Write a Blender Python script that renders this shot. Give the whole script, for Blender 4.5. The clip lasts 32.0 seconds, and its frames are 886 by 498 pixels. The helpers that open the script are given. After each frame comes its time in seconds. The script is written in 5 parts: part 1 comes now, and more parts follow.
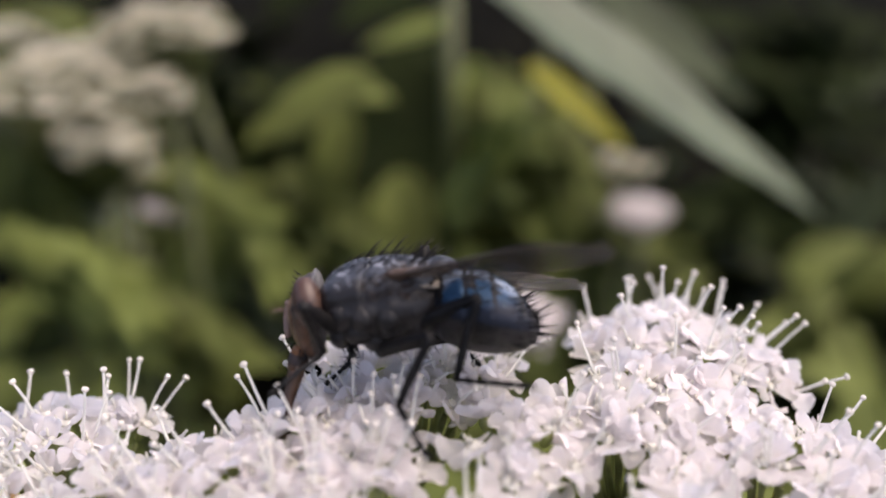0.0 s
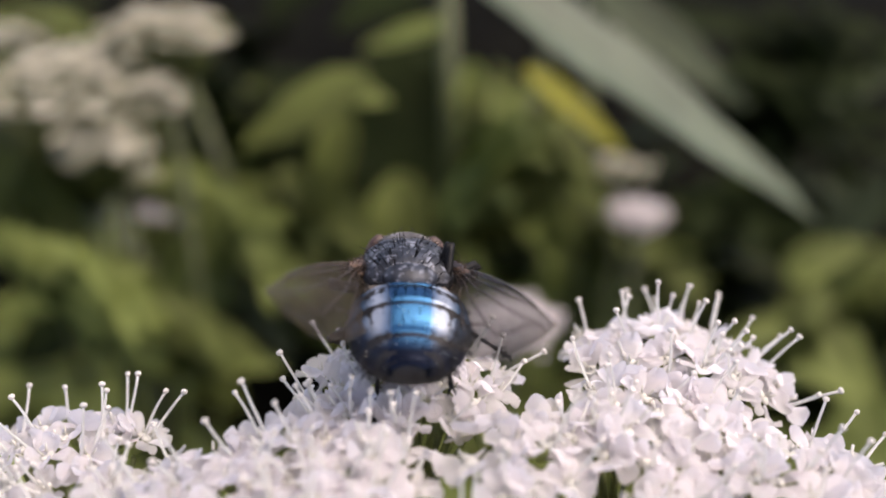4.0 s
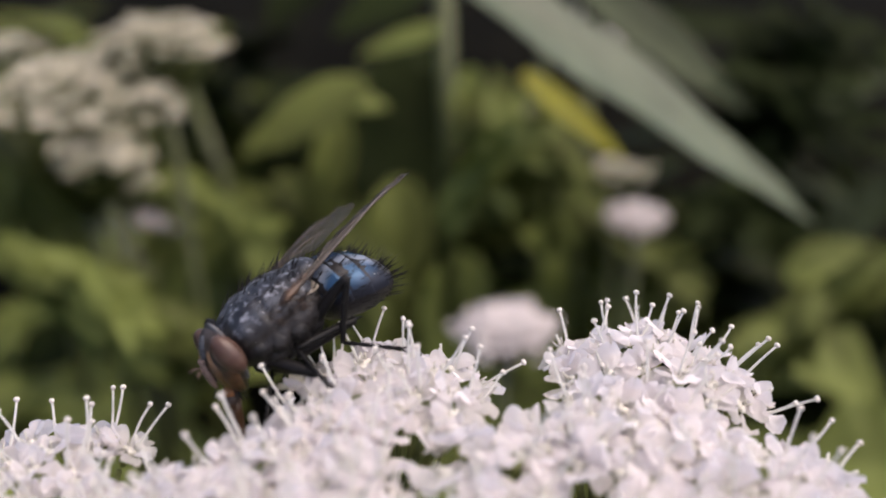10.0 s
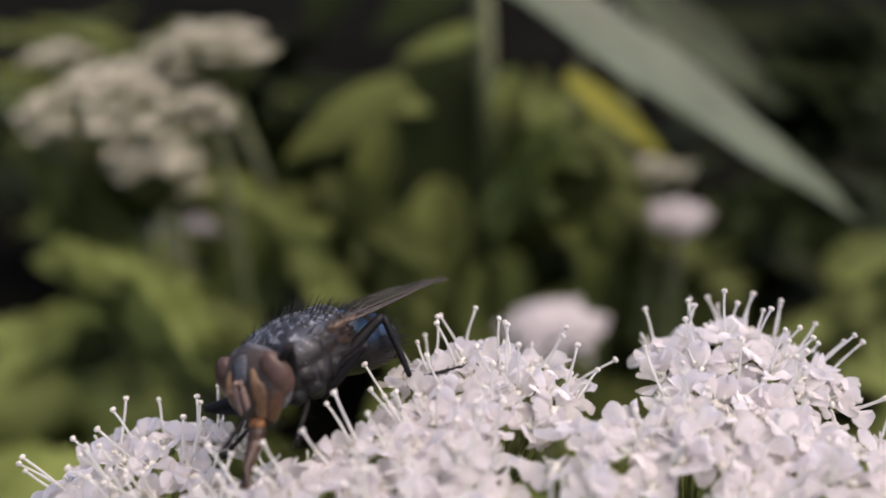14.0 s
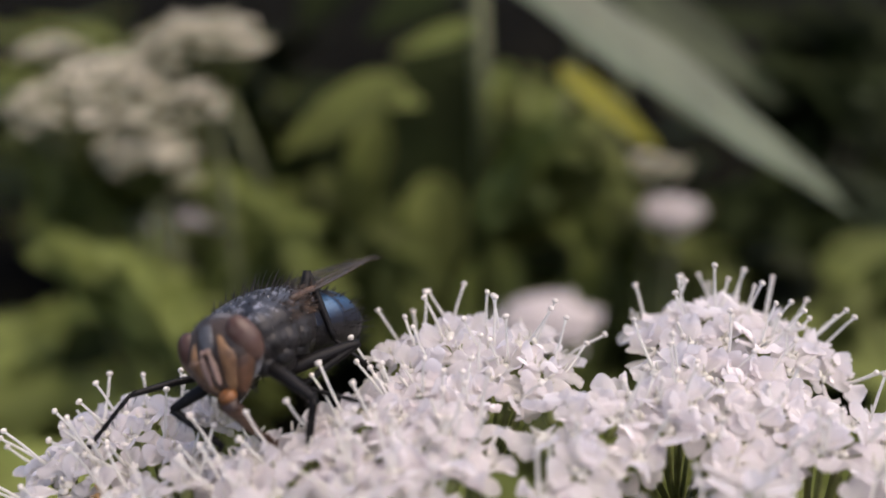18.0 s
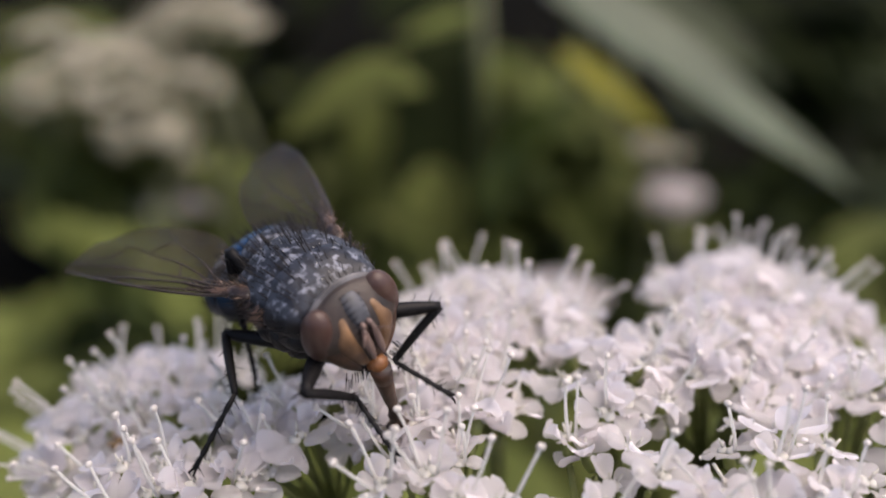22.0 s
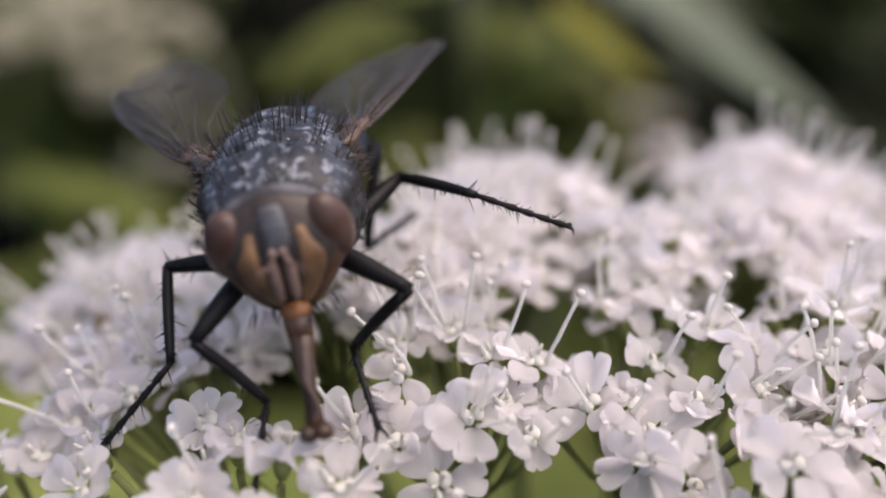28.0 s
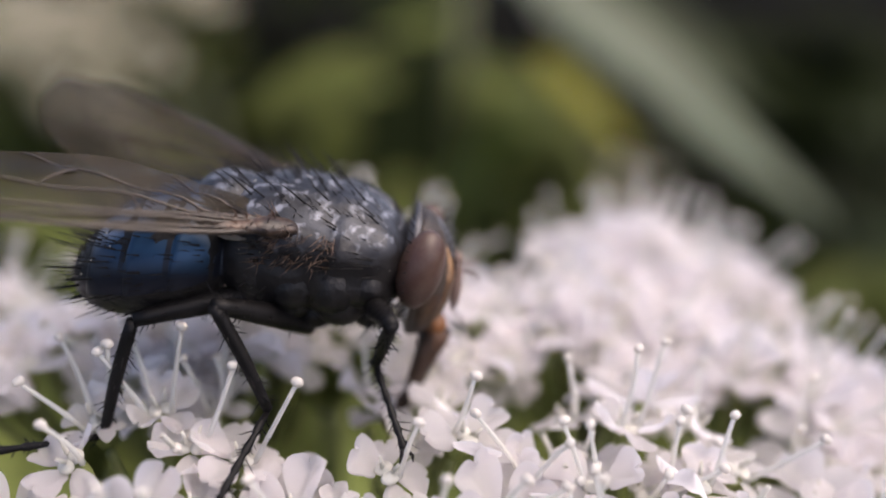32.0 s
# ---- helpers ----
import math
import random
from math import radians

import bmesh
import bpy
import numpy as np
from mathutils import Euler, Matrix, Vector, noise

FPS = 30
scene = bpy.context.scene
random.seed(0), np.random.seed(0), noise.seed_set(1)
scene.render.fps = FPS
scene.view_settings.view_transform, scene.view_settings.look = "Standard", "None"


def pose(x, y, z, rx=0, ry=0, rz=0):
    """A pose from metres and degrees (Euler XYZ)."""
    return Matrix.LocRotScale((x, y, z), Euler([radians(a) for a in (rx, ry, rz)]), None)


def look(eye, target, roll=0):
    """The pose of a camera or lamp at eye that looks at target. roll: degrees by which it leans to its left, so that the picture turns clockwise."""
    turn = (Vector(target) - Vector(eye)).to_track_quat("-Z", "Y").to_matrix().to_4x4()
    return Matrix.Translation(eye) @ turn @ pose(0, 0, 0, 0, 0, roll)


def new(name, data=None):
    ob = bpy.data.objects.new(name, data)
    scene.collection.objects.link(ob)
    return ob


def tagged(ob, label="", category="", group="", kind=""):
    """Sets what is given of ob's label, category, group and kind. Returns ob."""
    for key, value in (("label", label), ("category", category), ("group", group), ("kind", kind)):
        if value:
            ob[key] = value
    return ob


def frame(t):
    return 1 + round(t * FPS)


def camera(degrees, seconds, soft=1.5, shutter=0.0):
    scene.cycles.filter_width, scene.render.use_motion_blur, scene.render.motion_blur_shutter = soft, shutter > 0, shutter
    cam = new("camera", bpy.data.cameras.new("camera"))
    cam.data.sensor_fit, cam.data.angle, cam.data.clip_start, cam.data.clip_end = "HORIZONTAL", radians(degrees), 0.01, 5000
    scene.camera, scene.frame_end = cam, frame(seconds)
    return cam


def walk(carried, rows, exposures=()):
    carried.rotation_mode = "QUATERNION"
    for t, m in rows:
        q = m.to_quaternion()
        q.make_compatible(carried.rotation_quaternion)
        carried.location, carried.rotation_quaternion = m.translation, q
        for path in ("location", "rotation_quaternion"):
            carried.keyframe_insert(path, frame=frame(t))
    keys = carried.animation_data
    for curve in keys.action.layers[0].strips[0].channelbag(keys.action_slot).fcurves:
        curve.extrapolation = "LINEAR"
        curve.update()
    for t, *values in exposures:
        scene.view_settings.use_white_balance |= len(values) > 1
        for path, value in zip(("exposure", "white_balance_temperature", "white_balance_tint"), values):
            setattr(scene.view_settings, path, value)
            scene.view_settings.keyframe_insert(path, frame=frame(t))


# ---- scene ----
cam = camera(50, 32.0, soft=1.8, shutter=0.5)
cam.data.dof.use_dof = True
cam.data.dof.aperture_fstop = 23
walk(cam, [
    (0, look((0.00091, -0.03901, 0.01728), (0.00190, -0.00283, 0.00025), 0.71)),
    (1, look((0.00024, -0.03908, 0.01741), (0.00123, -0.00288, 0.00042), 0.64)),
    (2, look((0.00036, -0.03894, 0.01780), (0.00140, -0.00277, 0.00077), 0.49)),
    (3, look((0.00072, -0.03892, 0.01787), (0.00170, -0.00271, 0.00090), 0.55)),
    (3.5, look((0.00085, -0.03896, 0.01794), (0.00188, -0.00277, 0.00091), 0.65)),
    (6, look((0.00157, -0.03849, 0.01871), (0.00260, -0.00239, 0.00153), 0.91)),
    (7, look((0.00209, -0.03861, 0.01878), (0.00306, -0.00247, 0.00166), 0.70)),
    (8, look((0.00326, -0.03886, 0.01851), (0.00411, -0.00268, 0.00148), 0.36)),
    (9, look((0.00238, -0.03891, 0.01872), (0.00323, -0.00277, 0.00160), 0.50)),
    (10, look((0.00223, -0.03923, 0.01879), (0.00303, -0.00304, 0.00176), 0.08)),
    (11, look((0.00212, -0.03932, 0.01904), (0.00287, -0.00316, 0.00197), -0.33)),
    (12, look((0.00041, -0.03979, 0.01926), (0.00076, -0.00357, 0.00230), -0.65)),
    (13, look((-0.00050, -0.04028, 0.01930), (-0.00050, -0.00406, 0.00233), -0.94)),
    (14, look((-0.00124, -0.04040, 0.01947), (-0.00138, -0.00420, 0.00245), -1.03)),
    (14.5, look((-0.00112, -0.04015, 0.01932), (-0.00124, -0.00394, 0.00231), -0.97)),
    (16.5, look((-0.00072, -0.04027, 0.01843), (-0.00081, -0.00406, 0.00144), -0.98)),
    (17, look((-0.00051, -0.04024, 0.01826), (-0.00061, -0.00402, 0.00130), -0.97)),
    (18, look((-0.00083, -0.04058, 0.01791), (-0.00083, -0.00431, 0.00104), -0.88)),
    (19, look((-0.00151, -0.04087, 0.01606), (-0.00161, -0.00460, -0.00083), -1.06)),
    (20, look((-0.00189, -0.04094, 0.01605), (-0.00180, -0.00466, -0.00079), -0.98)),
    (21, look((-0.00183, -0.04087, 0.01603), (-0.00172, -0.00461, -0.00086), -0.97)),
    (22, look((-0.00201, -0.04095, 0.01560), (-0.00179, -0.00472, -0.00135), -0.86)),
    (23, look((-0.00184, -0.04037, 0.01482), (-0.00161, -0.00418, -0.00221), -0.76)),
    (24, look((-0.00146, -0.04058, 0.01332), (-0.00135, -0.00441, -0.00375), -0.88)),
    (24.5, look((-0.00142, -0.04055, 0.01276), (-0.00122, -0.00444, -0.00443), -1.05)),
    (26.5, look((-0.00122, -0.04047, 0.01157), (-0.00098, -0.00426, -0.00542), -1.60)),
    (27, look((-0.00150, -0.04062, 0.01107), (-0.00138, -0.00444, -0.00599), -1.46)),
    (28, look((-0.00360, -0.04027, 0.01009), (-0.00244, -0.00428, -0.00731), -0.30)),
    (29.2, look((-0.00272, -0.03887, 0.00899), (-0.00192, -0.00264, -0.00795), 0.39)),
    (30.1, look((-0.00088, -0.03781, 0.00876), (-0.00059, -0.00153, -0.00808), 1.40)),
    (30.7, look((0.00088, -0.03760, 0.00907), (0.00169, -0.00086, -0.00671), 2.38)),
    (31, look((0.00340, -0.03600, 0.00939), (0.00437, 0.00102, -0.00572), 3.10)),
    (32, look((0.00436, -0.03579, 0.00893), (0.00467, 0.00104, -0.00666), 3.73)),
], exposures=[(0, 1.12, 7000, 16), (8, 1.02, 7000, 16), (16, 0.8, 7000, 16), (24, 0.82, 6950, 16), (32, 0.97, 6950, 16)])

MM = 0.001

# ---- world and sun ----
world = bpy.data.worlds.new("sky")
scene.world = world
world.use_nodes = True
sky = world.node_tree.nodes.new("ShaderNodeTexSky")
sky.sky_type, sky.sun_disc = "NISHITA", False
sky.sun_elevation, sky.sun_rotation = radians(64.7), radians(98)
sky.air_density, sky.dust_density, sky.ozone_density = 0.6, 3.0, 0.5
world.node_tree.links.new(sky.outputs[0], world.node_tree.nodes["Background"].inputs[0])
world.node_tree.nodes["Background"].inputs[1].default_value = 0.15
sun = new("sun", bpy.data.lights.new("sun", "SUN"))
sun.data.energy, sun.data.angle, sun.data.color = 1.15, radians(70), (1.0, 0.94, 0.87)
sun.matrix_world = look((0.42, -0.06, 0.9), (0, 0, 0))


# ---- materials ----
def shader(name, colour, rough=0.6, metal=0.0, size=0.5, vary=0.25, bump=0.15, second=None, spread=(0.4, 0.62), leafy=0.0, alpha=1.0,
           sheen=0.0, spec=0.5, jitter=0.0):
    """A surface with grain of the given size in millimetres, a second colour in patches, fine relief and piece to piece change."""
    m = bpy.data.materials.new(name)
    m.use_nodes = True
    n, l = m.node_tree.nodes, m.node_tree.links
    b = n["Principled BSDF"]
    co = n.new("ShaderNodeTexCoord")
    big, fine = n.new("ShaderNodeTexNoise"), n.new("ShaderNodeTexNoise")
    big.inputs["Scale"].default_value, fine.inputs["Scale"].default_value = 250 / size, 1400 / size
    big.inputs["Detail"].default_value = fine.inputs["Detail"].default_value = 3
    for t in (big, fine):
        l.new(co.outputs["Object"], t.inputs["Vector"])
    ramp = n.new("ShaderNodeValToRGB")
    ramp.color_ramp.elements[0].position, ramp.color_ramp.elements[1].position = spread
    second = second or [c * (1 - vary) for c in colour]
    ramp.color_ramp.elements[0].color, ramp.color_ramp.elements[1].color = (*second, 1), (*colour, 1)
    l.new(big.outputs["Fac"], ramp.inputs[0])
    mix = n.new("ShaderNodeMixRGB")
    mix.blend_type, mix.inputs[0].default_value = "MULTIPLY", min(1.0, vary * 1.5)
    l.new(ramp.outputs[0], mix.inputs[1])
    l.new(fine.outputs["Fac"], mix.inputs[2])
    gain = n.new("ShaderNodeHueSaturation")
    gain.inputs["Value"].default_value = 1 + vary * 0.6
    l.new(mix.outputs[0], gain.inputs["Color"])
    if jitter:
        info, band = n.new("ShaderNodeObjectInfo"), n.new("ShaderNodeMapRange")
        band.inputs[3].default_value, band.inputs[4].default_value = 1 - jitter, 1 + jitter
        l.new(info.outputs["Random"], band.inputs[0])
        l.new(band.outputs[0], gain.inputs["Value"])
    l.new(gain.outputs[0], b.inputs["Base Color"])
    b.inputs["Roughness"].default_value, b.inputs["Metallic"].default_value = rough, metal
    b.inputs["Specular IOR Level"].default_value = spec
    b.inputs["Sheen Weight"].default_value = sheen
    if bump:
        k = n.new("ShaderNodeBump")
        k.inputs["Strength"].default_value, k.inputs["Distance"].default_value = bump, size * 0.2 * MM
        l.new(fine.outputs["Fac"], k.inputs["Height"])
        l.new(k.outputs[0], b.inputs["Normal"])
    out = n["Material Output"]
    if leafy:
        tr, mx = n.new("ShaderNodeBsdfTranslucent"), n.new("ShaderNodeMixShader")
        l.new(gain.outputs[0], tr.inputs[0])
        mx.inputs[0].default_value = leafy
        l.new(b.outputs[0], mx.inputs[1]), l.new(tr.outputs[0], mx.inputs[2])
        l.new(mx.outputs[0], out.inputs[0])
    if alpha < 1:
        tp, mx = n.new("ShaderNodeBsdfTransparent"), n.new("ShaderNodeMixShader")
        mx.inputs[0].default_value = alpha
        l.new(tp.outputs[0], mx.inputs[1]), l.new(b.outputs[0], mx.inputs[2])
        l.new(mx.outputs[0], out.inputs[0])
    return m


PETAL = shader("petal_white", (0.975, 0.95, 0.955), 0.5, size=1.5, vary=0.03, bump=0.1, spec=0.3, leafy=0.78, jitter=0.03)
DISC = shader("nectary_cream", (0.9, 0.88, 0.8), 0.5, size=0.4, vary=0.15, bump=0.3, leafy=0.3)
STAMEN = shader("stamen_white", (0.94, 0.93, 0.89), 0.5, size=0.3, vary=0.05, leafy=0.6)
ANTHER = shader("anther_cream", (0.9, 0.86, 0.8), 0.7, size=0.15, vary=0.1, bump=0.4, leafy=0.3)
STALK = shader("stalk_green", (0.36, 0.41, 0.15), 0.5, size=1.0, vary=0.3, leafy=0.5)
BROWN = shader("withered_brown", (0.46, 0.29, 0.13), 0.7, size=0.4, vary=0.4)
THORAX = shader("thorax_blue_grey", (0.06, 0.068, 0.088), 0.46, 0.1, size=0.4, vary=0.5, bump=0.45, second=(0.012, 0.014, 0.02), spread=(0.36, 0.7))
FLANK = shader("flank_black", (0.026, 0.023, 0.023), 0.5, 0.0, size=0.45, vary=0.5, bump=0.8, second=(0.007, 0.006, 0.006), spec=0.4)
BLUE = shader("abdomen_metallic_blue", (0.034, 0.135, 0.26), 0.24, 0.85, size=1.8, vary=0.12, bump=0.1, second=(0.02, 0.085, 0.18), spread=(0.38, 0.64))


def overlay(m, colour, axis, slope, low, high, wave=False, ragged=0.5, grain=700, most=1.0, matt=False):
    """Lay a second colour over a surface where the coordinate along an axis, made ragged by noise, passes a level (millimetres)."""
    n, l = m.node_tree.nodes, m.node_tree.links
    b = n["Principled BSDF"]
    co, sep, fold, no, add, band, mix = [n.new("ShaderNode" + k) for k in ("TexCoord", "SeparateXYZ", "Math", "TexNoise", "Math", "MapRange", "MixRGB")]
    l.new(co.outputs["Object"], sep.inputs[0])
    gain = n.new("ShaderNodeMath")
    gain.operation, gain.inputs[1].default_value = "MULTIPLY", 1000.0 * slope
    l.new(sep.outputs[axis], gain.inputs[0])
    fold.operation = "COSINE" if wave else "ABSOLUTE" if axis == "Y" else "ADD"
    fold.inputs[1].default_value = 0.0
    l.new(gain.outputs[0], fold.inputs[0])
    no.inputs["Scale"].default_value, no.inputs["Detail"].default_value = grain, 4
    l.new(co.outputs["Object"], no.inputs["Vector"])
    add.operation, add.inputs[1].default_value = "MULTIPLY_ADD", ragged * 2
    l.new(no.outputs["Fac"], add.inputs[0])
    l.new(fold.outputs[0], add.inputs[2])
    band.inputs[1].default_value, band.inputs[2].default_value, band.inputs[4].default_value = low + ragged, high + ragged, most
    l.new(add.outputs[0], band.inputs[0])
    old = b.inputs["Base Color"].links[0].from_socket
    l.new(band.outputs[0], mix.inputs[0])
    l.new(old, mix.inputs[1])
    mix.inputs[2].default_value = (*colour, 1)
    l.new(mix.outputs[0], b.inputs["Base Color"])
    if matt:
        for name, value in (("Metallic", 0.1), ("Roughness", 0.5)):
            to = n.new("ShaderNodeMapRange")
            to.inputs[3].default_value, to.inputs[4].default_value = b.inputs[name].default_value, value
            l.new(band.outputs[0], to.inputs[0])
            l.new(to.outputs[0], b.inputs[name])


overlay(BLUE, (0.46, 0.48, 0.53), "Y", 1.0, 0.75, 1.3, ragged=0.2, grain=420, most=0.62, matt=True)
# side shade put into the colour: a darker blue down the flanks
overlay(BLUE, (0.02, 0.068, 0.14), "Y", 1.0, 1.5, 2.0, ragged=0.15, grain=900)
overlay(BLUE, (0.01, 0.012, 0.02), "X", 5.75, 0.9, 0.96, wave=True, ragged=0.03, grain=900, most=0.96)
# shade painted in: plates turn near black towards the underside
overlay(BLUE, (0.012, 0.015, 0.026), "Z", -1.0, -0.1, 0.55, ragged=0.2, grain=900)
overlay(THORAX, (0.01, 0.011, 0.015), "Y", 9.0, 0.2, 0.9, wave=True, ragged=0.7, grain=1100, most=0.75)
overlay(THORAX, (0.38, 0.4, 0.46), "X", 0.0, 1.06, 1.34, wave=True, ragged=1.0, grain=3000, most=0.6)
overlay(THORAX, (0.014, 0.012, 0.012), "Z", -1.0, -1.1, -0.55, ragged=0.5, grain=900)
DARK = shader("chitin_black", (0.009, 0.008, 0.008), 0.5, spec=0.22, size=0.3, vary=0.4, bump=0.3)
HAIR = shader("bristle_black", (0.01, 0.009, 0.009), 0.55, size=0.3, vary=0.2, bump=0, spec=0.25)
EYE = shader("compound_eye_brown", (0.085, 0.05, 0.037), 0.38, size=0.1, vary=0.2, bump=0.35, second=(0.07, 0.034, 0.025), spec=0.45)
ORANGE = shader("mouth_edge_orange", (0.25, 0.1, 0.03), 0.45, size=0.3, vary=0.4, bump=0.4, second=(0.24, 0.09, 0.025))
ROOT = shader("wing_root_brown", (0.13, 0.078, 0.05), 0.36, size=0.2, vary=0.5, bump=0.8, second=(0.025, 0.016, 0.012))
CROWN = shader("head_top_grey", (0.13, 0.135, 0.15), 0.45, size=0.35, vary=0.4, bump=0.3, second=(0.05, 0.05, 0.056))
HEAD = shader("head_dusty_brown", (0.06, 0.042, 0.032), 0.5, size=0.35, vary=0.45, bump=0.4, second=(0.02, 0.015, 0.013))
SILVER = shader("head_silver_rim", (0.24, 0.235, 0.24), 0.5, size=0.3, vary=0.4, bump=0.3, second=(0.07, 0.066, 0.068))
CHEEK = shader("cheek_rust_brown", (0.12, 0.055, 0.026), 0.5, size=0.4, vary=0.5, bump=0.5, second=(0.03, 0.016, 0.012))
AMBER = shader("face_edge_amber", (0.3, 0.165, 0.075), 0.45, size=0.55, vary=0.5, bump=0.4, second=(0.07, 0.036, 0.022), spread=(0.4, 0.66))
FEELER = shader("antenna_grey", (0.24, 0.16, 0.13), 0.38, size=0.3, vary=0.3)
DUST = shader("pollen_white", (0.8, 0.76, 0.66), 0.8, size=0.1, vary=0.2, bump=0)
SNOUT = shader("proboscis_brown", (0.07, 0.036, 0.02), 0.35, size=0.4, vary=0.4, bump=0.4)
MEMBRANE = shader("wing_membrane", (0.062, 0.05, 0.034), 0.3, size=0.8, vary=0.4, bump=0.8, alpha=0.39, spec=0.16)
VEIN = shader("wing_vein_brown", (0.06, 0.045, 0.034), 0.25, size=0.4, vary=0.2)
CALYPTER = shader("calypter_pale", (0.42, 0.36, 0.3), 0.5, size=0.5, vary=0.25, leafy=0.3)
LEAF_PALE = shader("leaf_grey_green", (0.16, 0.2, 0.118), 0.42, size=9, vary=0.3, bump=0.2, leafy=0.3)
LEAF_DULL = shader("leaf_dull_green", (0.08, 0.105, 0.05), 0.55, size=9, vary=0.35, bump=0.2, leafy=0.3, spec=0.2)
# leaf tones double as light: paler copies where lit, darker in shade
LEAF_LIGHT = shader("leaf_light_lit_green", (0.31, 0.37, 0.1), 0.5, size=7, vary=0.3, leafy=0.5, spec=0.2)
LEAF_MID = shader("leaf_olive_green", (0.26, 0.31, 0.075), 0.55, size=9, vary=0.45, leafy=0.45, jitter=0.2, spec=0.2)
LEAF_DARK = shader("leaf_deep_shaded_green", (0.034, 0.05, 0.013), 0.7, size=9, vary=0.4, leafy=0.3, jitter=0.25, spec=0.08)
LEAF_YELLOW = shader("leaf_yellowing", (0.42, 0.42, 0.006), 0.5, size=6, vary=0.3, leafy=0.45)
STEM = shader("stem_olive", (0.075, 0.09, 0.02), 0.5, size=5, vary=0.3)
CREAM = shader("far_blossom_cream", (0.85, 0.81, 0.67), 0.7, size=2, vary=0.2, leafy=0.4, second=(0.55, 0.53, 0.38))
ROSE = shader("far_blossom_white", (0.82, 0.77, 0.75), 0.7, size=2, vary=0.12, leafy=0.4)
# near-black base colour holds the shade of the plants above
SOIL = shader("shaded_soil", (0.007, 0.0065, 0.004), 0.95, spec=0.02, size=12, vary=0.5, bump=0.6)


# ---- shapes, in millimetres ----
class Shape:
    def __init__(self):
        self.v, self.f, self.m = [], [], []

    def add(self, verts, faces, mat=0):
        k = len(self.v)
        self.v += [tuple(p) for p in verts]
        self.f += [tuple(i + k for i in q) for q in faces]
        self.m += [mat] * len(faces)
        return self

    def rings(self, rows, mat=0, caps=True, closed=True):
        """Skin over rings of points, all of one count."""
        n, verts, faces = len(rows[0]), [p for r in rows for p in r], []
        for i in range(len(rows) - 1):
            for j in range(n if closed else n - 1):
                a, b = i * n + j, i * n + (j + 1) % n
                faces.append((a, b, b + n, a + n))
        if caps and closed:
            faces += [tuple(range(n))[::-1], tuple(range((len(rows) - 1) * n, len(rows) * n))]
        return self.add(verts, faces, mat)

    def tube(self, path, radii, n=6, mat=0):
        path = [Vector(p) for p in path]
        rows = []
        for i, p in enumerate(path):
            d = (path[min(i + 1, len(path) - 1)] - path[max(i - 1, 0)]).normalized()
            q = d.to_track_quat("Z", "Y")
            r = radii[i] if isinstance(radii, (list, tuple)) else radii
            rows.append([p + q @ Vector((r * math.cos(a), r * math.sin(a), 0)) for a in [2 * math.pi * j / n for j in range(n)]])
        return self.rings(rows, mat)

    def ball(self, c, r, n=10, k=7, mat=0, turn=None, squash=None):
        """An ellipsoid of radii r round c; squash(point) may reshape the unit ball first."""
        rows = []
        for i in range(k + 1):
            t = math.pi * (0.02 + 0.96 * i / k)
            row = []
            for j in range(n):
                a = 2 * math.pi * j / n
                p = Vector((math.sin(t) * math.cos(a), math.sin(t) * math.sin(a), math.cos(t)))
                p = squash(p) if squash else p
                p = Vector((p.x * r[0], p.y * r[1], p.z * r[2]))
                row.append(Vector(c) + (turn @ p if turn else p))
            rows.append(row)
        return self.rings(rows[::-1], mat)

    def hair(self, base, d, length, r=0.035, mat=0):
        base, d = Vector(base), Vector(d).normalized()
        q = d.to_track_quat("Z", "Y")
        ring = [base + q @ Vector((r * math.cos(a), r * math.sin(a), 0)) for a in (0, 2.1, 4.2)]
        bend = Vector((-0.18 * length, 0, -0.05 * length))
        mid = [p + d * length * 0.6 - (p - base) * 0.4 + bend * 0.35 for p in ring]
        tip = base + d * length + bend
        return self.add([*ring, *mid, tip], [(0, 1, 4, 3), (1, 2, 5, 4), (2, 0, 3, 5), (3, 4, 6), (4, 5, 6), (5, 3, 6)], mat)

    def mesh(self, name, mats, smooth=True):
        me = bpy.data.meshes.new(name)
        me.from_pydata([(x * MM, y * MM, z * MM) for x, y, z in self.v], [], self.f)
        for m in mats:
            me.materials.append(m)
        me.polygons.foreach_set("material_index", self.m)
        me.polygons.foreach_set("use_smooth", [smooth] * len(self.f))
        me.update()
        return me


def part(name, shape, mats, parent, label="", at=None):
    """One mesh object under a thing or under a part."""
    ob = new(name, shape if isinstance(shape, bpy.types.Mesh) else shape.mesh(name, mats if isinstance(mats, list) else [mats]))
    ob.parent = parent
    if at is not None:
        ob.matrix_basis = at
    return tagged(ob, label)


def mm(x, y, z):
    return Vector((x, y, z)) * MM


def place(x, y, z, q):
    """A pose from millimetres and a quaternion."""
    return Matrix.LocRotScale(mm(x, y, z), q, None)


rng = random.Random(7)

# ---- ground ----
g = Shape()
N = 40
xs = [math.copysign(abs(i / 20) ** 5 * 60000, i) + i * 14 for i in range(-20, 21)]
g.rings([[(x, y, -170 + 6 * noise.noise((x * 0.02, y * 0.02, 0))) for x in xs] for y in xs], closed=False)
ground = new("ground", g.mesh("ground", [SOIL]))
tagged(ground, "soil under dense green plants, their shade put into its dark colour", "ground", kind="structure")


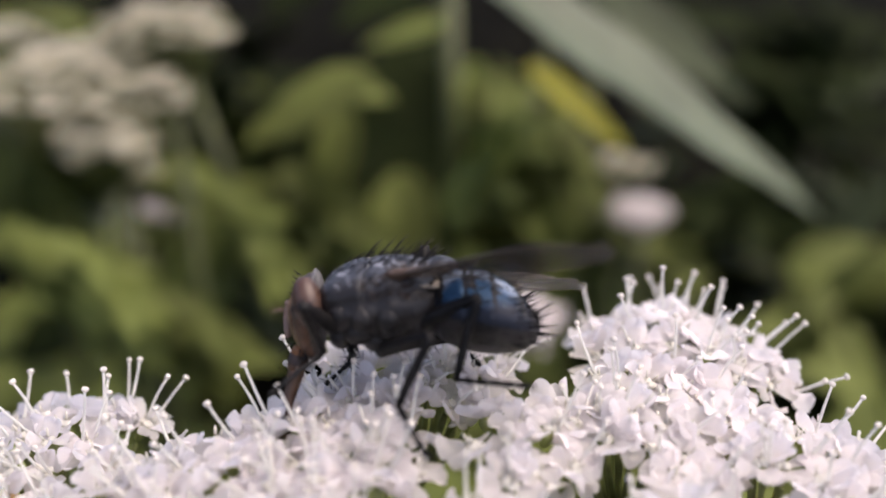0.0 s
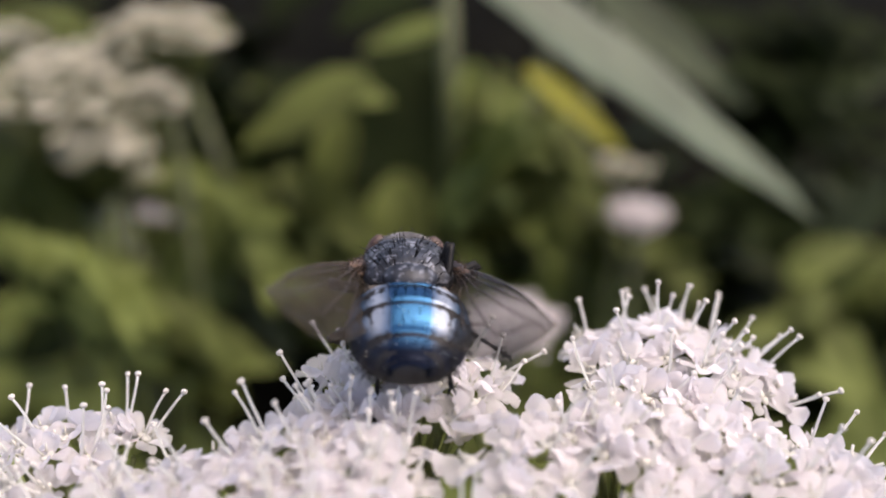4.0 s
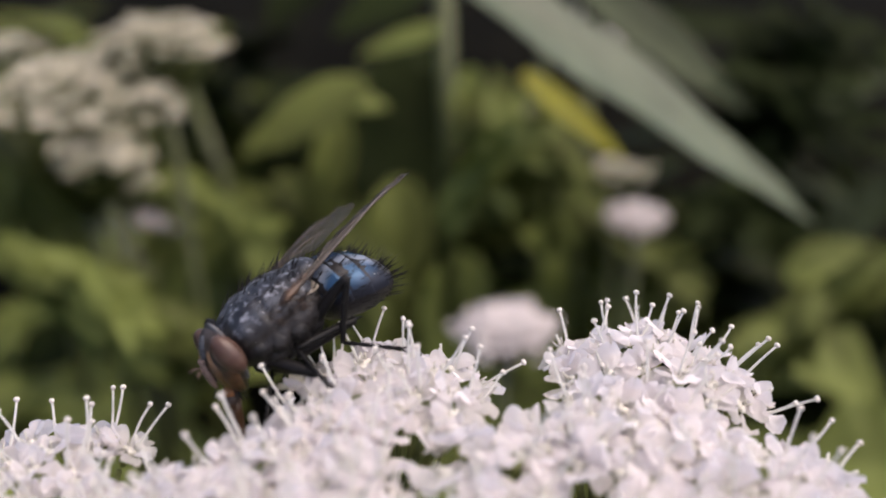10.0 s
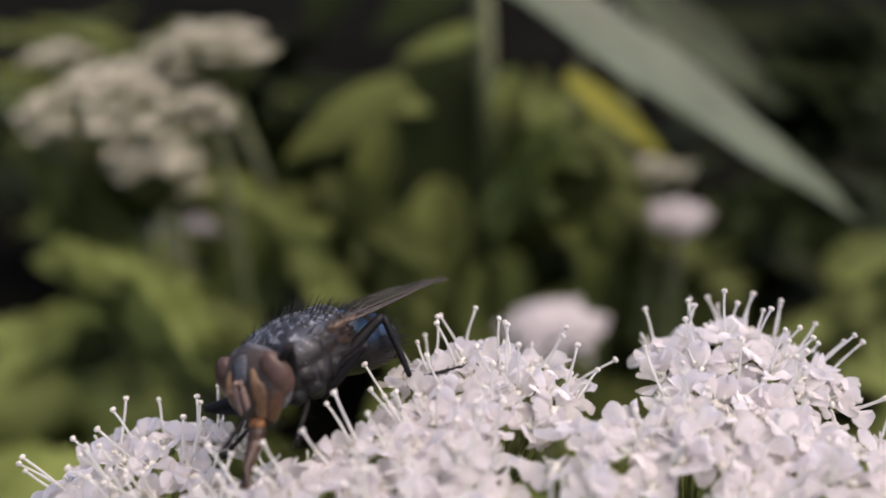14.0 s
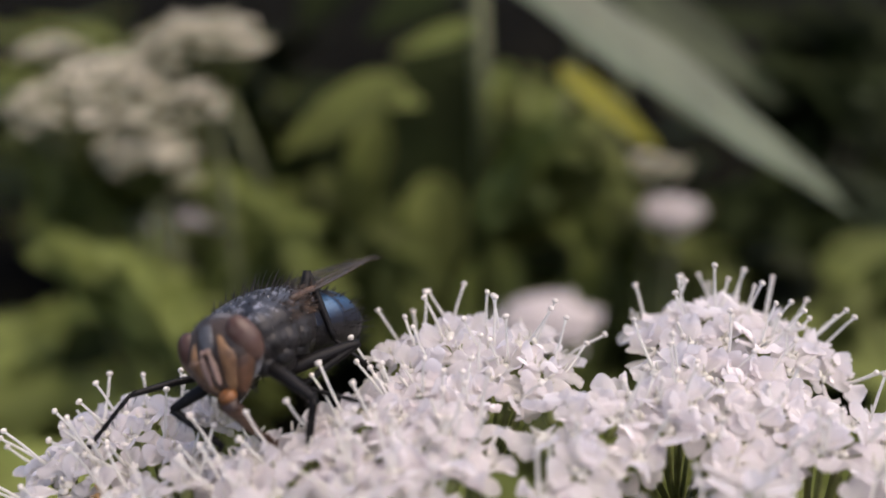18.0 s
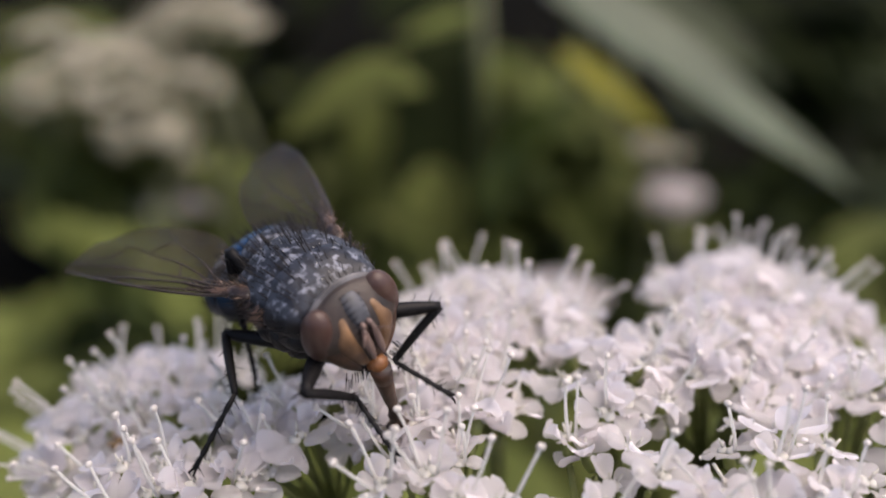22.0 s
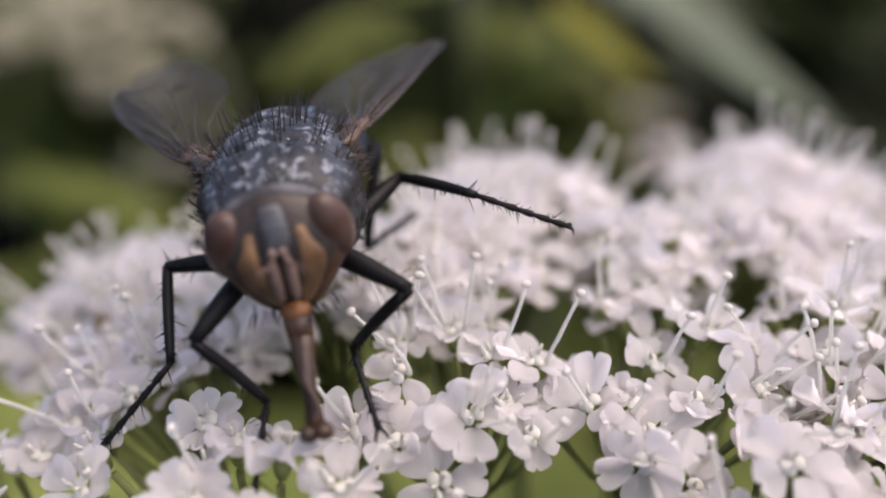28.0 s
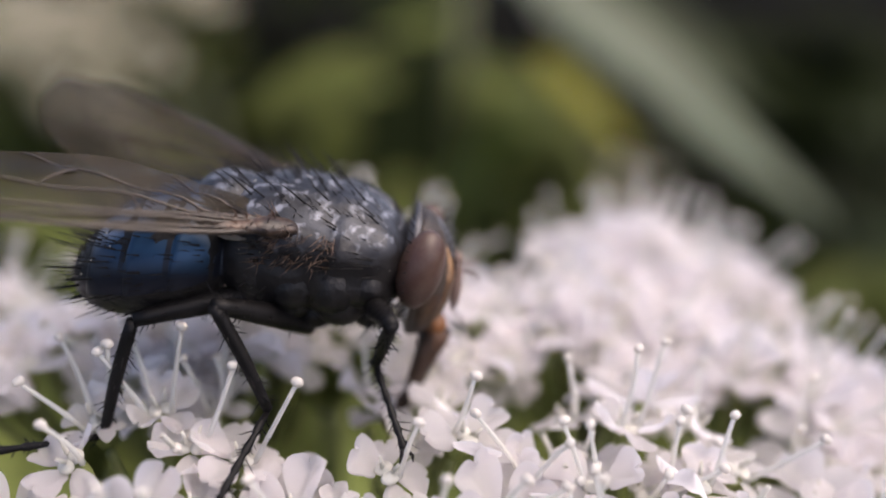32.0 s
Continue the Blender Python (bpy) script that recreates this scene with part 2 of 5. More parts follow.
# ---- the plants behind ----
def blade(length, width, fold=0.18, droop=0.12, ribs=True):
    """A lance-shaped leaf along x with a midrib, its halves folded up, wavy edges and a little thickness."""
    s = Shape()
    k = 13
    for side in (0, 1):
        rows = []
        for i in range(k + 1):
            t = i / k
            w = width * 0.5 * (math.sin(math.pi * min(1, t * 0.97 + 0.03) ** 0.75) ** 0.85 + 0.01)
            row = []
            for j in range(-4, 5):
                y = w * j / 4
                z = abs(y) * fold - droop * length * t * t + 0.03 * width * math.sin(t * 19 + abs(j)) * abs(j) / 4
                z -= (0.025 * width if j == 0 else 0) + side * 0.012 * width
                row.append((t * length, y, z))
            rows.append(row if side == 0 else row[::-1])
        s.rings(rows, closed=False)
    return s


def lay(base, tip, facing=(0, -0.55, 0.83), turn=0):
    """The pose of a leaf from base towards tip, its face turned up and forward. Millimetres."""
    x = (Vector(tip) - Vector(base)).normalized()
    z = Vector(facing)
    z = (z - x * z.dot(x)).normalized()
    y = z.cross(x)
    m = Matrix((x, y, z)).transposed().to_4x4() @ Matrix.Rotation(radians(turn), 4, "X")
    return Matrix.Translation(mm(*base)) @ m


def far_leaf(plant, base, tip, width, mat, turn=0, fold=0.18):
    length = (Vector(tip) - Vector(base)).length
    return part("leaf", blade(length, width, fold, 0.05), mat, plant, at=lay(base, tip, turn=turn))


def plant(name, label, category="plant", group=""):
    return tagged(new(name), label, category, group)


tall_plant = plant("tall_plant", "tall plant with long grey-green and yellowing leaves behind the umbel")
far_leaf(tall_plant, (1, 88, 3), (60, 83, -33.5), 11.6, LEAF_PALE, -10)
far_leaf(tall_plant, (17, 99, -17.5), (33, 95, -29.5), 4.8, LEAF_YELLOW, 0)
far_leaf(tall_plant, (30, 141, -10), (62, 125, -31), 10.8, LEAF_DULL, 0)
far_leaf(tall_plant, (42, 140, -34), (91, 135, -53), 8.9, LEAF_DULL, 0)
part("stem", Shape().tube([(6, 138, -6), (7, 127, -34), (7, 117, -70)], 1.5, 8), STEM, tall_plant)
far_leaf(tall_plant, (11, 124, -23), (9, 118, -36), 5.4, LEAF_LIGHT, 0)
far_leaf(tall_plant, (23, 126, -31), (13, 119, -41), 10.1, LEAF_MID, 0)
far_leaf(tall_plant, (34, 125, -43), (17, 123, -48), 6.8, LEAF_MID, 0)
far_leaf(tall_plant, (19, 124, -46), (24, 119, -57), 6.2, LEAF_LIGHT, 0)
far_leaf(tall_plant, (7, 142, -20), (-10, 139, -24), 5.3, LEAF_LIGHT, 0)
left_plant = plant("bushy_plant", "bushy plant with light and olive green leaves")
far_leaf(left_plant, (-7, 111, -22), (-27, 102, -31), 9.4, LEAF_MID, 0)
far_leaf(left_plant, (-15, 112, -24), (-3, 111, -26), 5.7, LEAF_LIGHT, 0)
far_leaf(left_plant, (-12, 124, -32), (-17, 112, -50), 7.9, LEAF_MID, 0)
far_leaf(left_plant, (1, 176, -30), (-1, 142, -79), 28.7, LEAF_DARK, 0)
part("stem", Shape().tube([(-45, 148, -33), (-38, 141, -50), (-32, 130, -72)], 1.2, 8), STEM, left_plant)
far_leaf(left_plant, (-22, 125, -54), (-51, 112, -69), 17.7, LEAF_LIGHT, 0)
far_leaf(left_plant, (-51, 135, -62), (-79, 128, -74), 15.7, LEAF_LIGHT, 0)
far_leaf(left_plant, (-31, 114, -58), (-21, 105, -73), 6.0, LEAF_DULL, 0)
far_leaf(left_plant, (-9, 143, -66), (-4, 129, -87), 15.3, LEAF_MID, 0)
far_leaf(left_plant, (-71, 135, -41), (-78, 125, -57), 11.7, LEAF_LIGHT, 0)
far_leaf(left_plant, (-44, 122, -78), (-56, 107, -94), 16.2, LEAF_LIGHT, 0)
far_leaf(left_plant, (-30, 148, -56), (-51, 142, -66), 10.7, LEAF_MID, 0)
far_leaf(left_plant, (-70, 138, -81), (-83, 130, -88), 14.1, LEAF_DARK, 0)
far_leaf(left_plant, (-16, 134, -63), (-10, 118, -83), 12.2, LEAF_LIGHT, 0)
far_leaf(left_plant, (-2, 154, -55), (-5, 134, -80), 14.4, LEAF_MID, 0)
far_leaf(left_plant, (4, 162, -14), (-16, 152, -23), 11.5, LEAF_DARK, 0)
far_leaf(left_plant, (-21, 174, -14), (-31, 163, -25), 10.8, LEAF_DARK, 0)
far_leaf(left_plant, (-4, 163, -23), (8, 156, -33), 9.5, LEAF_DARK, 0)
right_plant = plant("low_plant", "low leafy plant with olive leaves in half shade")
far_leaf(right_plant, (71, 122, -71), (89, 108, -84), 16.2, LEAF_LIGHT, 0)
far_leaf(right_plant, (78, 138, -71), (102, 138, -66), 11.8, LEAF_LIGHT, 0)
far_leaf(right_plant, (59, 135, -68), (35, 125, -79), 13.7, LEAF_LIGHT, 0)
far_leaf(right_plant, (31, 147, -67), (34, 133, -85), 13.3, LEAF_LIGHT, 0)
far_leaf(right_plant, (63, 124, -79), (85, 117, -83), 15.7, LEAF_LIGHT, 0)
far_leaf(right_plant, (87, 164, -41), (108, 161, -32), 9.9, LEAF_DULL, 0)
far_leaf(right_plant, (97, 170, -37), (94, 164, -50), 7.7, LEAF_DULL, 0)
far_leaf(right_plant, (95, 155, -71), (106, 157, -54), 11.4, LEAF_DULL, 0)
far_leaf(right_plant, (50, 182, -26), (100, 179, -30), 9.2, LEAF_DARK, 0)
far_leaf(right_plant, (11, 133, -63), (4, 115, -84), 13.3, LEAF_LIGHT, 0)
far_leaf(right_plant, (23, 134, -72), (26, 118, -89), 12.5, LEAF_LIGHT, 0)


def far_umbel(centre, width, depth, mat, label, count, seed, stem_to, blob=1.6):
    """A blossom head some way off: many small uneven florets over a low dome, on rays and a stem."""
    r = random.Random(seed)
    u = tagged(new("flower_umbel"), label, "flower", "umbels behind")
    c = Vector(centre)
    s, k = Shape(), Shape()
    for i in range(count):
        q, a = math.sqrt((i + 0.5) / count), i * 2.4 + r.uniform(-0.3, 0.3)
        p = c + Vector((math.cos(a) * q * width / 2, math.sin(a) * q * depth / 2, -0.35 * width * q * q * 0.6 + r.uniform(-0.05, 0.05) * width))
        for j in range(9):
            t, g = j * 2.4 + r.random(), blob * r.uniform(0.2, 0.34)
            s.ball(p + Vector((math.cos(t), math.sin(t), r.uniform(-0.35, 0.35))) * blob * (0.15 + 0.1 * j), (g, g, g * 0.7), 6, 4)
        k.tube([c - Vector((0, 0, width * 0.75)), p - Vector((0, 0, 0.6))], [0.5, 0.25], 4)
    k.tube([c - Vector((0, 0, width * 0.72)), Vector(stem_to)], [0.9, 1.2], 7)
    part("blossom", s, mat, u)
    part("stem", k, STEM, u)
    return u

far_umbel((-46, 89, -14), 29.7, 23.8, CREAM, "cream-green flower umbel, partly over, behind the fly", 120, 1, (-43, 97, -170), 1.6)
far_umbel((-35, 96, -9), 18.1, 14.4, CREAM, "cream-green flower umbel, partly over, beside the larger one", 52, 21, (-32, 104, -170), 1.6)
far_umbel((-41, 83, -22), 12.7, 10.2, CREAM, "cream-green side umbel, partly over", 50, 12, (-38, 91, -170), 1.7)
far_umbel((-41, 89, -29), 8.8, 7.1, CREAM, "small cream side umbel", 16, 2, (-38, 97, -170), 1.4)
far_umbel((-43, 101, -41), 11.6, 5.8, ROSE, "small white side umbel in half shade", 10, 3, (-40, 109, -170), 1.5)
far_umbel((38, 107, -43), 8.6, 8.6, ROSE, "distant round white flower umbel", 26, 4, (41, 115, -170), 2.2)
far_umbel((33, 131, -19), 9.1, 7.3, ROSE, "distant small white flower umbel", 9, 5, (36, 139, -170), 2.0)
far_umbel((25, 138, -15), 11.5, 9.2, ROSE, "distant white flower umbel near the tall plant", 9, 6, (28, 146, -170), 2.0)
far_umbel((37, 119, -39), 11.0, 8.8, CREAM, "distant cream flower umbel going over", 9, 7, (40, 127, -170), 1.8)
far_umbel((12.5, 68, -41.5), 10.4, 10, ROSE, "rounded white flower umbel some way behind the front one", 44, 8, (16, 78, -170), 2.6)
far_umbel((-64, 113, -15), 10.7, 8.6, CREAM, "cream-green flower umbel behind the others", 14, 9, (-61, 121, -170), 1.6)

pr = random.Random(11)
# leaf tones carry the shade: darker weeds at the right and far back
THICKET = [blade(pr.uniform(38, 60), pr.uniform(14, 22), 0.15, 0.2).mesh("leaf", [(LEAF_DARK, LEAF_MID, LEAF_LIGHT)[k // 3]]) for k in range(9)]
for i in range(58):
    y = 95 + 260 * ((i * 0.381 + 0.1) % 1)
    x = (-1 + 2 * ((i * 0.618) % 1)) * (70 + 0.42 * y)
    p = plant("leafy_weed", "leafy weed with the thicket's shade put in its leaf tones", group="weeds behind")
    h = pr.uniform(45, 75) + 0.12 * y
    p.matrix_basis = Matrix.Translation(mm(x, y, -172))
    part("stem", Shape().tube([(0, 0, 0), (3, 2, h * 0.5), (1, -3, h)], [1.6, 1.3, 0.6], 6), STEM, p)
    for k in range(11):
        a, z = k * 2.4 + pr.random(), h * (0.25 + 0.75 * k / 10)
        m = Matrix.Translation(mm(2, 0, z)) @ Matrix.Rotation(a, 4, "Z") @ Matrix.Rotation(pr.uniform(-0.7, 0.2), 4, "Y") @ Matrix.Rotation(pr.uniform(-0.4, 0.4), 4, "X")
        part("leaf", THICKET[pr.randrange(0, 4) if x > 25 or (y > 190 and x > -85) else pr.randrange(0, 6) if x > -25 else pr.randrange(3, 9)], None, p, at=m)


# unseen weeds added behind and beside the camera, blocking light from the horizon
for i in range(46):
    a = math.pi * (0.9 + 1.2 * i / 45)
    d = 190 + 120 * ((i * 0.618) % 1)
    p = plant("leafy_weed", "tall unseen weed added to darken reflections", group="weeds around")
    h = pr.uniform(150, 220)
    p.matrix_basis = Matrix.Translation(mm(d * 1.2 * math.cos(a), d * math.sin(a) - 20, -172))
    part("stem", Shape().tube([(0, 0, 0), (3, 2, h * 0.5), (1, -3, h)], [2.0, 1.5, 0.7], 6), STEM, p)
    for k in range(14):
        m = Matrix.Translation(mm(2, 0, h * (0.2 + 0.8 * k / 13))) @ Matrix.Rotation(k * 2.4 + pr.random(), 4, "Z") @ Matrix.Rotation(pr.uniform(-0.5, 0.4), 4, "Y") @ Matrix.Rotation(pr.uniform(-0.5, 0.5), 4, "X")
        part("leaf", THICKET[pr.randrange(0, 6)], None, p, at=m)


# tones stand for light: dappled, sunlit and shaded copies of one leaflet
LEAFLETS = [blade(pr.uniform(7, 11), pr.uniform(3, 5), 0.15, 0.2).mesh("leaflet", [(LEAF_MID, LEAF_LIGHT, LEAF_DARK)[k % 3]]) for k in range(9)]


def divided_leaf(base, tip, spread, tone, label, seed):
    """A feathery leaf: pairs of side stalks, each with small leaflets."""
    q = random.Random(seed)
    base, tip = Vector(base), Vector(tip)
    f = plant("divided_leaf", label, "leaf", "feathery leaves behind")
    axis, side = (tip - base).normalized(), (tip - base).cross(Vector((0, 0.5, 1))).normalized()
    stalks = Shape().tube([base, base.lerp(tip, 0.5) + Vector((0, 0, 3)), tip], [1.0, 0.7, 0.3], 5)
    for i in range(7):
        p = base.lerp(tip, 0.25 + 0.72 * i / 6) + Vector((0, 0, 2.5 * math.sin(math.pi * i / 6)))
        for d in (-1, 1):
            e = p + (side * d + axis * 0.6) * spread * (1 - 0.11 * i) + Vector((0, 0, q.uniform(-4, 4)))
            stalks.tube([p, e], [0.4, 0.2], 4)
            for j in range(5):
                b = p.lerp(e, 0.25 + 0.19 * j)
                w = (side * d * (0.6 if j == 4 else 0.1) + axis * (1 if j % 2 else -0.35) + Vector((q.uniform(-0.3, 0.3), q.uniform(-0.3, 0.3), q.uniform(-0.5, 0.3)))).normalized()
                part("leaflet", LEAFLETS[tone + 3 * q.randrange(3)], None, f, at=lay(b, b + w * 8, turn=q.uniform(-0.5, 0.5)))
    part("stalk", stalks, STEM, f)



divided_leaf((-17, 108, -65), (-38, 111, -42), 13.0, 1, "feathery green leaf, sunlight put in as a pale tone", 1)
divided_leaf((-36, 81, -58), (-50, 79, -41), 13.0, 1, "feathery green leaf, sunlight put in as a pale tone", 2)
divided_leaf((-56, 99, -46), (-61, 101, -30), 13.0, 0, "feathery olive leaf, dappled light put in its tone", 3)
divided_leaf((26, 111, -51), (16, 114, -33), 13.0, 0, "feathery olive leaf, dappled light put in its tone", 4)
divided_leaf((58, 126, -75), (30, 131, -55), 13.0, 0, "feathery olive leaf, dappled light put in its tone", 5)
divided_leaf((53, 87, -64), (64, 83, -48), 13.0, 0, "feathery olive leaf, dappled light put in its tone", 6)
divided_leaf((-9, 108, -70), (-17, 113, -48), 13.0, 0, "feathery olive leaf, dappled light put in its tone", 7)
divided_leaf((87, 136, -51), (66, 134, -33), 13.0, 2, "feathery green leaf, shade put in as a dark tone", 8)
divided_leaf((93, 145, -33), (71, 140, -22), 13.0, 2, "feathery green leaf, shade put in as a dark tone", 9)
divided_leaf((20, 106, -25), (11, 102, -35), 13.0, 1, "feathery green leaf, sunlight put in as a pale tone", 10)
divided_leaf((50, 130, -67), (66, 132, -50), 13.0, 2, "feathery green leaf, shade put in as a dark tone", 11)
divided_leaf((-28, 88, -68), (-40, 84, -52), 13.0, 0, "feathery olive leaf, dappled light put in its tone", 12)
divided_leaf((-56, 111, -67), (-66, 116, -44), 13.0, 0, "feathery olive leaf, dappled light put in its tone", 13)

# pale leaf tone stands in for light missing under the umbel
low = plant("creeping_plant", "broad leaves in the umbel's shade, light put in by a paler tone")
for i in range(44):
    a, q = i * 2.4, 4 + 5.2 * math.sqrt(i)
    x, y, z = 4 + q * math.cos(a), 20 + q * 0.7 * math.sin(a), -48 - 16 * pr.random()
    far_leaf(low, (x, y, z), (x + pr.uniform(-30, 30), y - pr.uniform(15, 40), z - pr.uniform(0, 12)), pr.uniform(14, 22), LEAF_LIGHT)
    part("stem", Shape().tube([(x, y, z), (x + 2, y + 3, -120), (x, y + 6, -170)], [0.6, 0.8, 1.0], 5), STEM, low)


# sun and half shade are put into the leaf tone by position
carpet = plant("ground_creeper", "low green leaves behind the umbel, sun and half shade put in their tone")
for i in range(90):
    y, x = 22 + 105 * ((i * 0.381 + 0.2) % 1), (-1 + 2 * ((i * 0.618 + 0.3) % 1)) * 60
    z = -36 - 0.42 * y - 12 * pr.random()
    far_leaf(carpet, (x, y, z), (x + pr.uniform(-22, 22), y - pr.uniform(4, 22), z + pr.uniform(-8, 6)), pr.uniform(11, 19), LEAF_LIGHT if y < 80 or x < 10 else LEAF_MID)
    part("stem", Shape().tube([(x, y, z), (x + 2, y + 3, -120), (x, y + 6, -170)], [0.6, 0.8, 1.0], 5), STEM, carpet)
for i in range(80):
    y, x = 60 + 170 * ((i * 0.381 + 0.6) % 1), -22 + 95 * (-1 + 2 * ((i * 0.618 + 0.1) % 1))
    z = -76 - 0.1 * y - 14 * pr.random()
    far_leaf(carpet, (x, y, z), (x + pr.uniform(-26, 26), y - pr.uniform(8, 26), z + pr.uniform(-6, 8)), pr.uniform(14, 24), LEAF_LIGHT if x < 30 else LEAF_MID)
    part("stem", Shape().tube([(x, y, z), (x + 2, y + 3, -130), (x, y + 6, -171)], [0.6, 0.8, 1.0], 5), STEM, carpet)



# ---- the umbel in front ----
def petal_mesh(k):
    """A round, cupped petal on a narrow claw, its tip bent inwards."""
    r = random.Random(k)
    s = Shape()
    n, w, l = 9, r.uniform(0.44, 0.6), r.uniform(0.92, 1.2)
    cup, roll, curl = r.uniform(-0.45, 0.9), r.uniform(-0.25, 0.25), r.uniform(-0.3, 0.9)
    hook = r.uniform(0.0, 1.0)
    for side in (0, 1):
        rows = []
        for i in range(n + 1):
            t = i / n
            u = min(t, 0.985)
            half = 0.15 * (1 - t) + w * (u ** 0.9 * (1 - u) ** 0.4) / 0.448
            row = []
            for j in range(-3, 4):
                y = half * j / 3
                x = 0.3 + l * t - ((0.16 + 0.05 * (k % 3)) * t ** 5 if j == 0 else 0.03 * t ** 4 if abs(j) == 1 else 0)
                z = cup * (y * y) / w + 0.42 * t - 0.5 * t * t + curl * 0.5 * t ** 3 + roll * y - (0.07 * math.sin(math.pi * t) if j == 0 else 0)
                z += 0.05 * math.sin(6 * t + 5 * y + k) + hook * 2.2 * max(0.0, t - 0.62) ** 2
                x -= hook * 0.9 * max(0.0, t - 0.62) ** 2
                row.append((x, y, z - side * 0.07))
            rows.append(row if side == 0 else row[::-1])
        s.rings(rows, closed=False)
    return s.mesh("petal", [PETAL])


def stamen_mesh(k):
    r = random.Random(50 + k)
    s = Shape()
    h, lean, curl = 1.75 + 0.8 * r.random(), 0.5 * r.random(), 0.5 * (r.random() - 0.4)
    path = [(0.3 + lean * t + curl * t * t, 0.12 * math.sin(2.5 * t + k), h * t) for t in [i / 5 for i in range(6)]]
    s.tube(path, [0.085, 0.075, 0.07, 0.065, 0.06, 0.06], 5)
    x, y, z = path[-1]
    s.ball((x, y, z + 0.1), (0.165, 0.15, 0.145), 8, 6, 1, squash=lambda p: p * (0.82 + 0.18 * abs(p.x)))
    return s.mesh("stamen", [STAMEN, ANTHER])


def curled_mesh():
    s = Shape()
    path = [(0.4 + 0.55 * math.sin(2.9 * t), 0, 0.15 + 0.75 * math.sin(3.0 * t) + 0.1 * t) for t in [i / 7 for i in range(8)]]
    s.tube(path, 0.07, 5)
    s.ball(path[-1], (0.15, 0.14, 0.13), 7, 5, 1)
    return s.mesh("stamen", [STAMEN, ANTHER])


def disc_mesh(k):
    s = Shape()
    s.ball((0.15, 0, 0.06), (0.2, 0.26, 0.14), 9, 6, 0)
    s.ball((-0.17, 0, 0.06), (0.2, 0.26, 0.14), 9, 6, 0)
    s.tube([(0.1, 0.1, 0.25), (0.2, 0.16, 0.6)], [0.07, 0.04], 5, 0)
    s.tube([(-0.1, -0.1, 0.25), (-0.2, -0.14, 0.6)], [0.07, 0.04], 5, 0)
    s.ball((0, 0, -0.4), (0.26, 0.26, 0.45), 8, 6, 1)
    return s.mesh("floret", [DISC if k < 6 else BROWN, STALK])


PETALS = [petal_mesh(k) for k in range(12)]
STAMENS = [stamen_mesh(k) for k in range(8)] + [curled_mesh()]
DISCS = [disc_mesh(0), disc_mesh(7)]
UMBEL_HUB = Vector((4, -6, -46))
umbel = tagged(new("flower_umbel"), "white compound flower umbel on green rays, in full bloom", "flower")


GAPS = ((1.5, -13.8, 0.9), (6.4, -12.2, 0.9), (-6.0, -14.2, 1.0), (0.6, -20.6, 1.2), (2.8, -7.9, 0.3), (8.1, -10.9, 0.4), (-6.2, -11.9, 0.2),
        (-8.9, -4.4, 1.5), (-6.8, -5.0, 0.9), (-6.2, -3.2, 0.8),
        (-11.4, -18.7, 0.5), (-11.1, -15.5, 0.4), (-8.2, -14.0, 0.3), (-14.4, -17.6, 0.5), (-7.3, -17.2, 0.7), (-0.4, -13.0, 0.3))


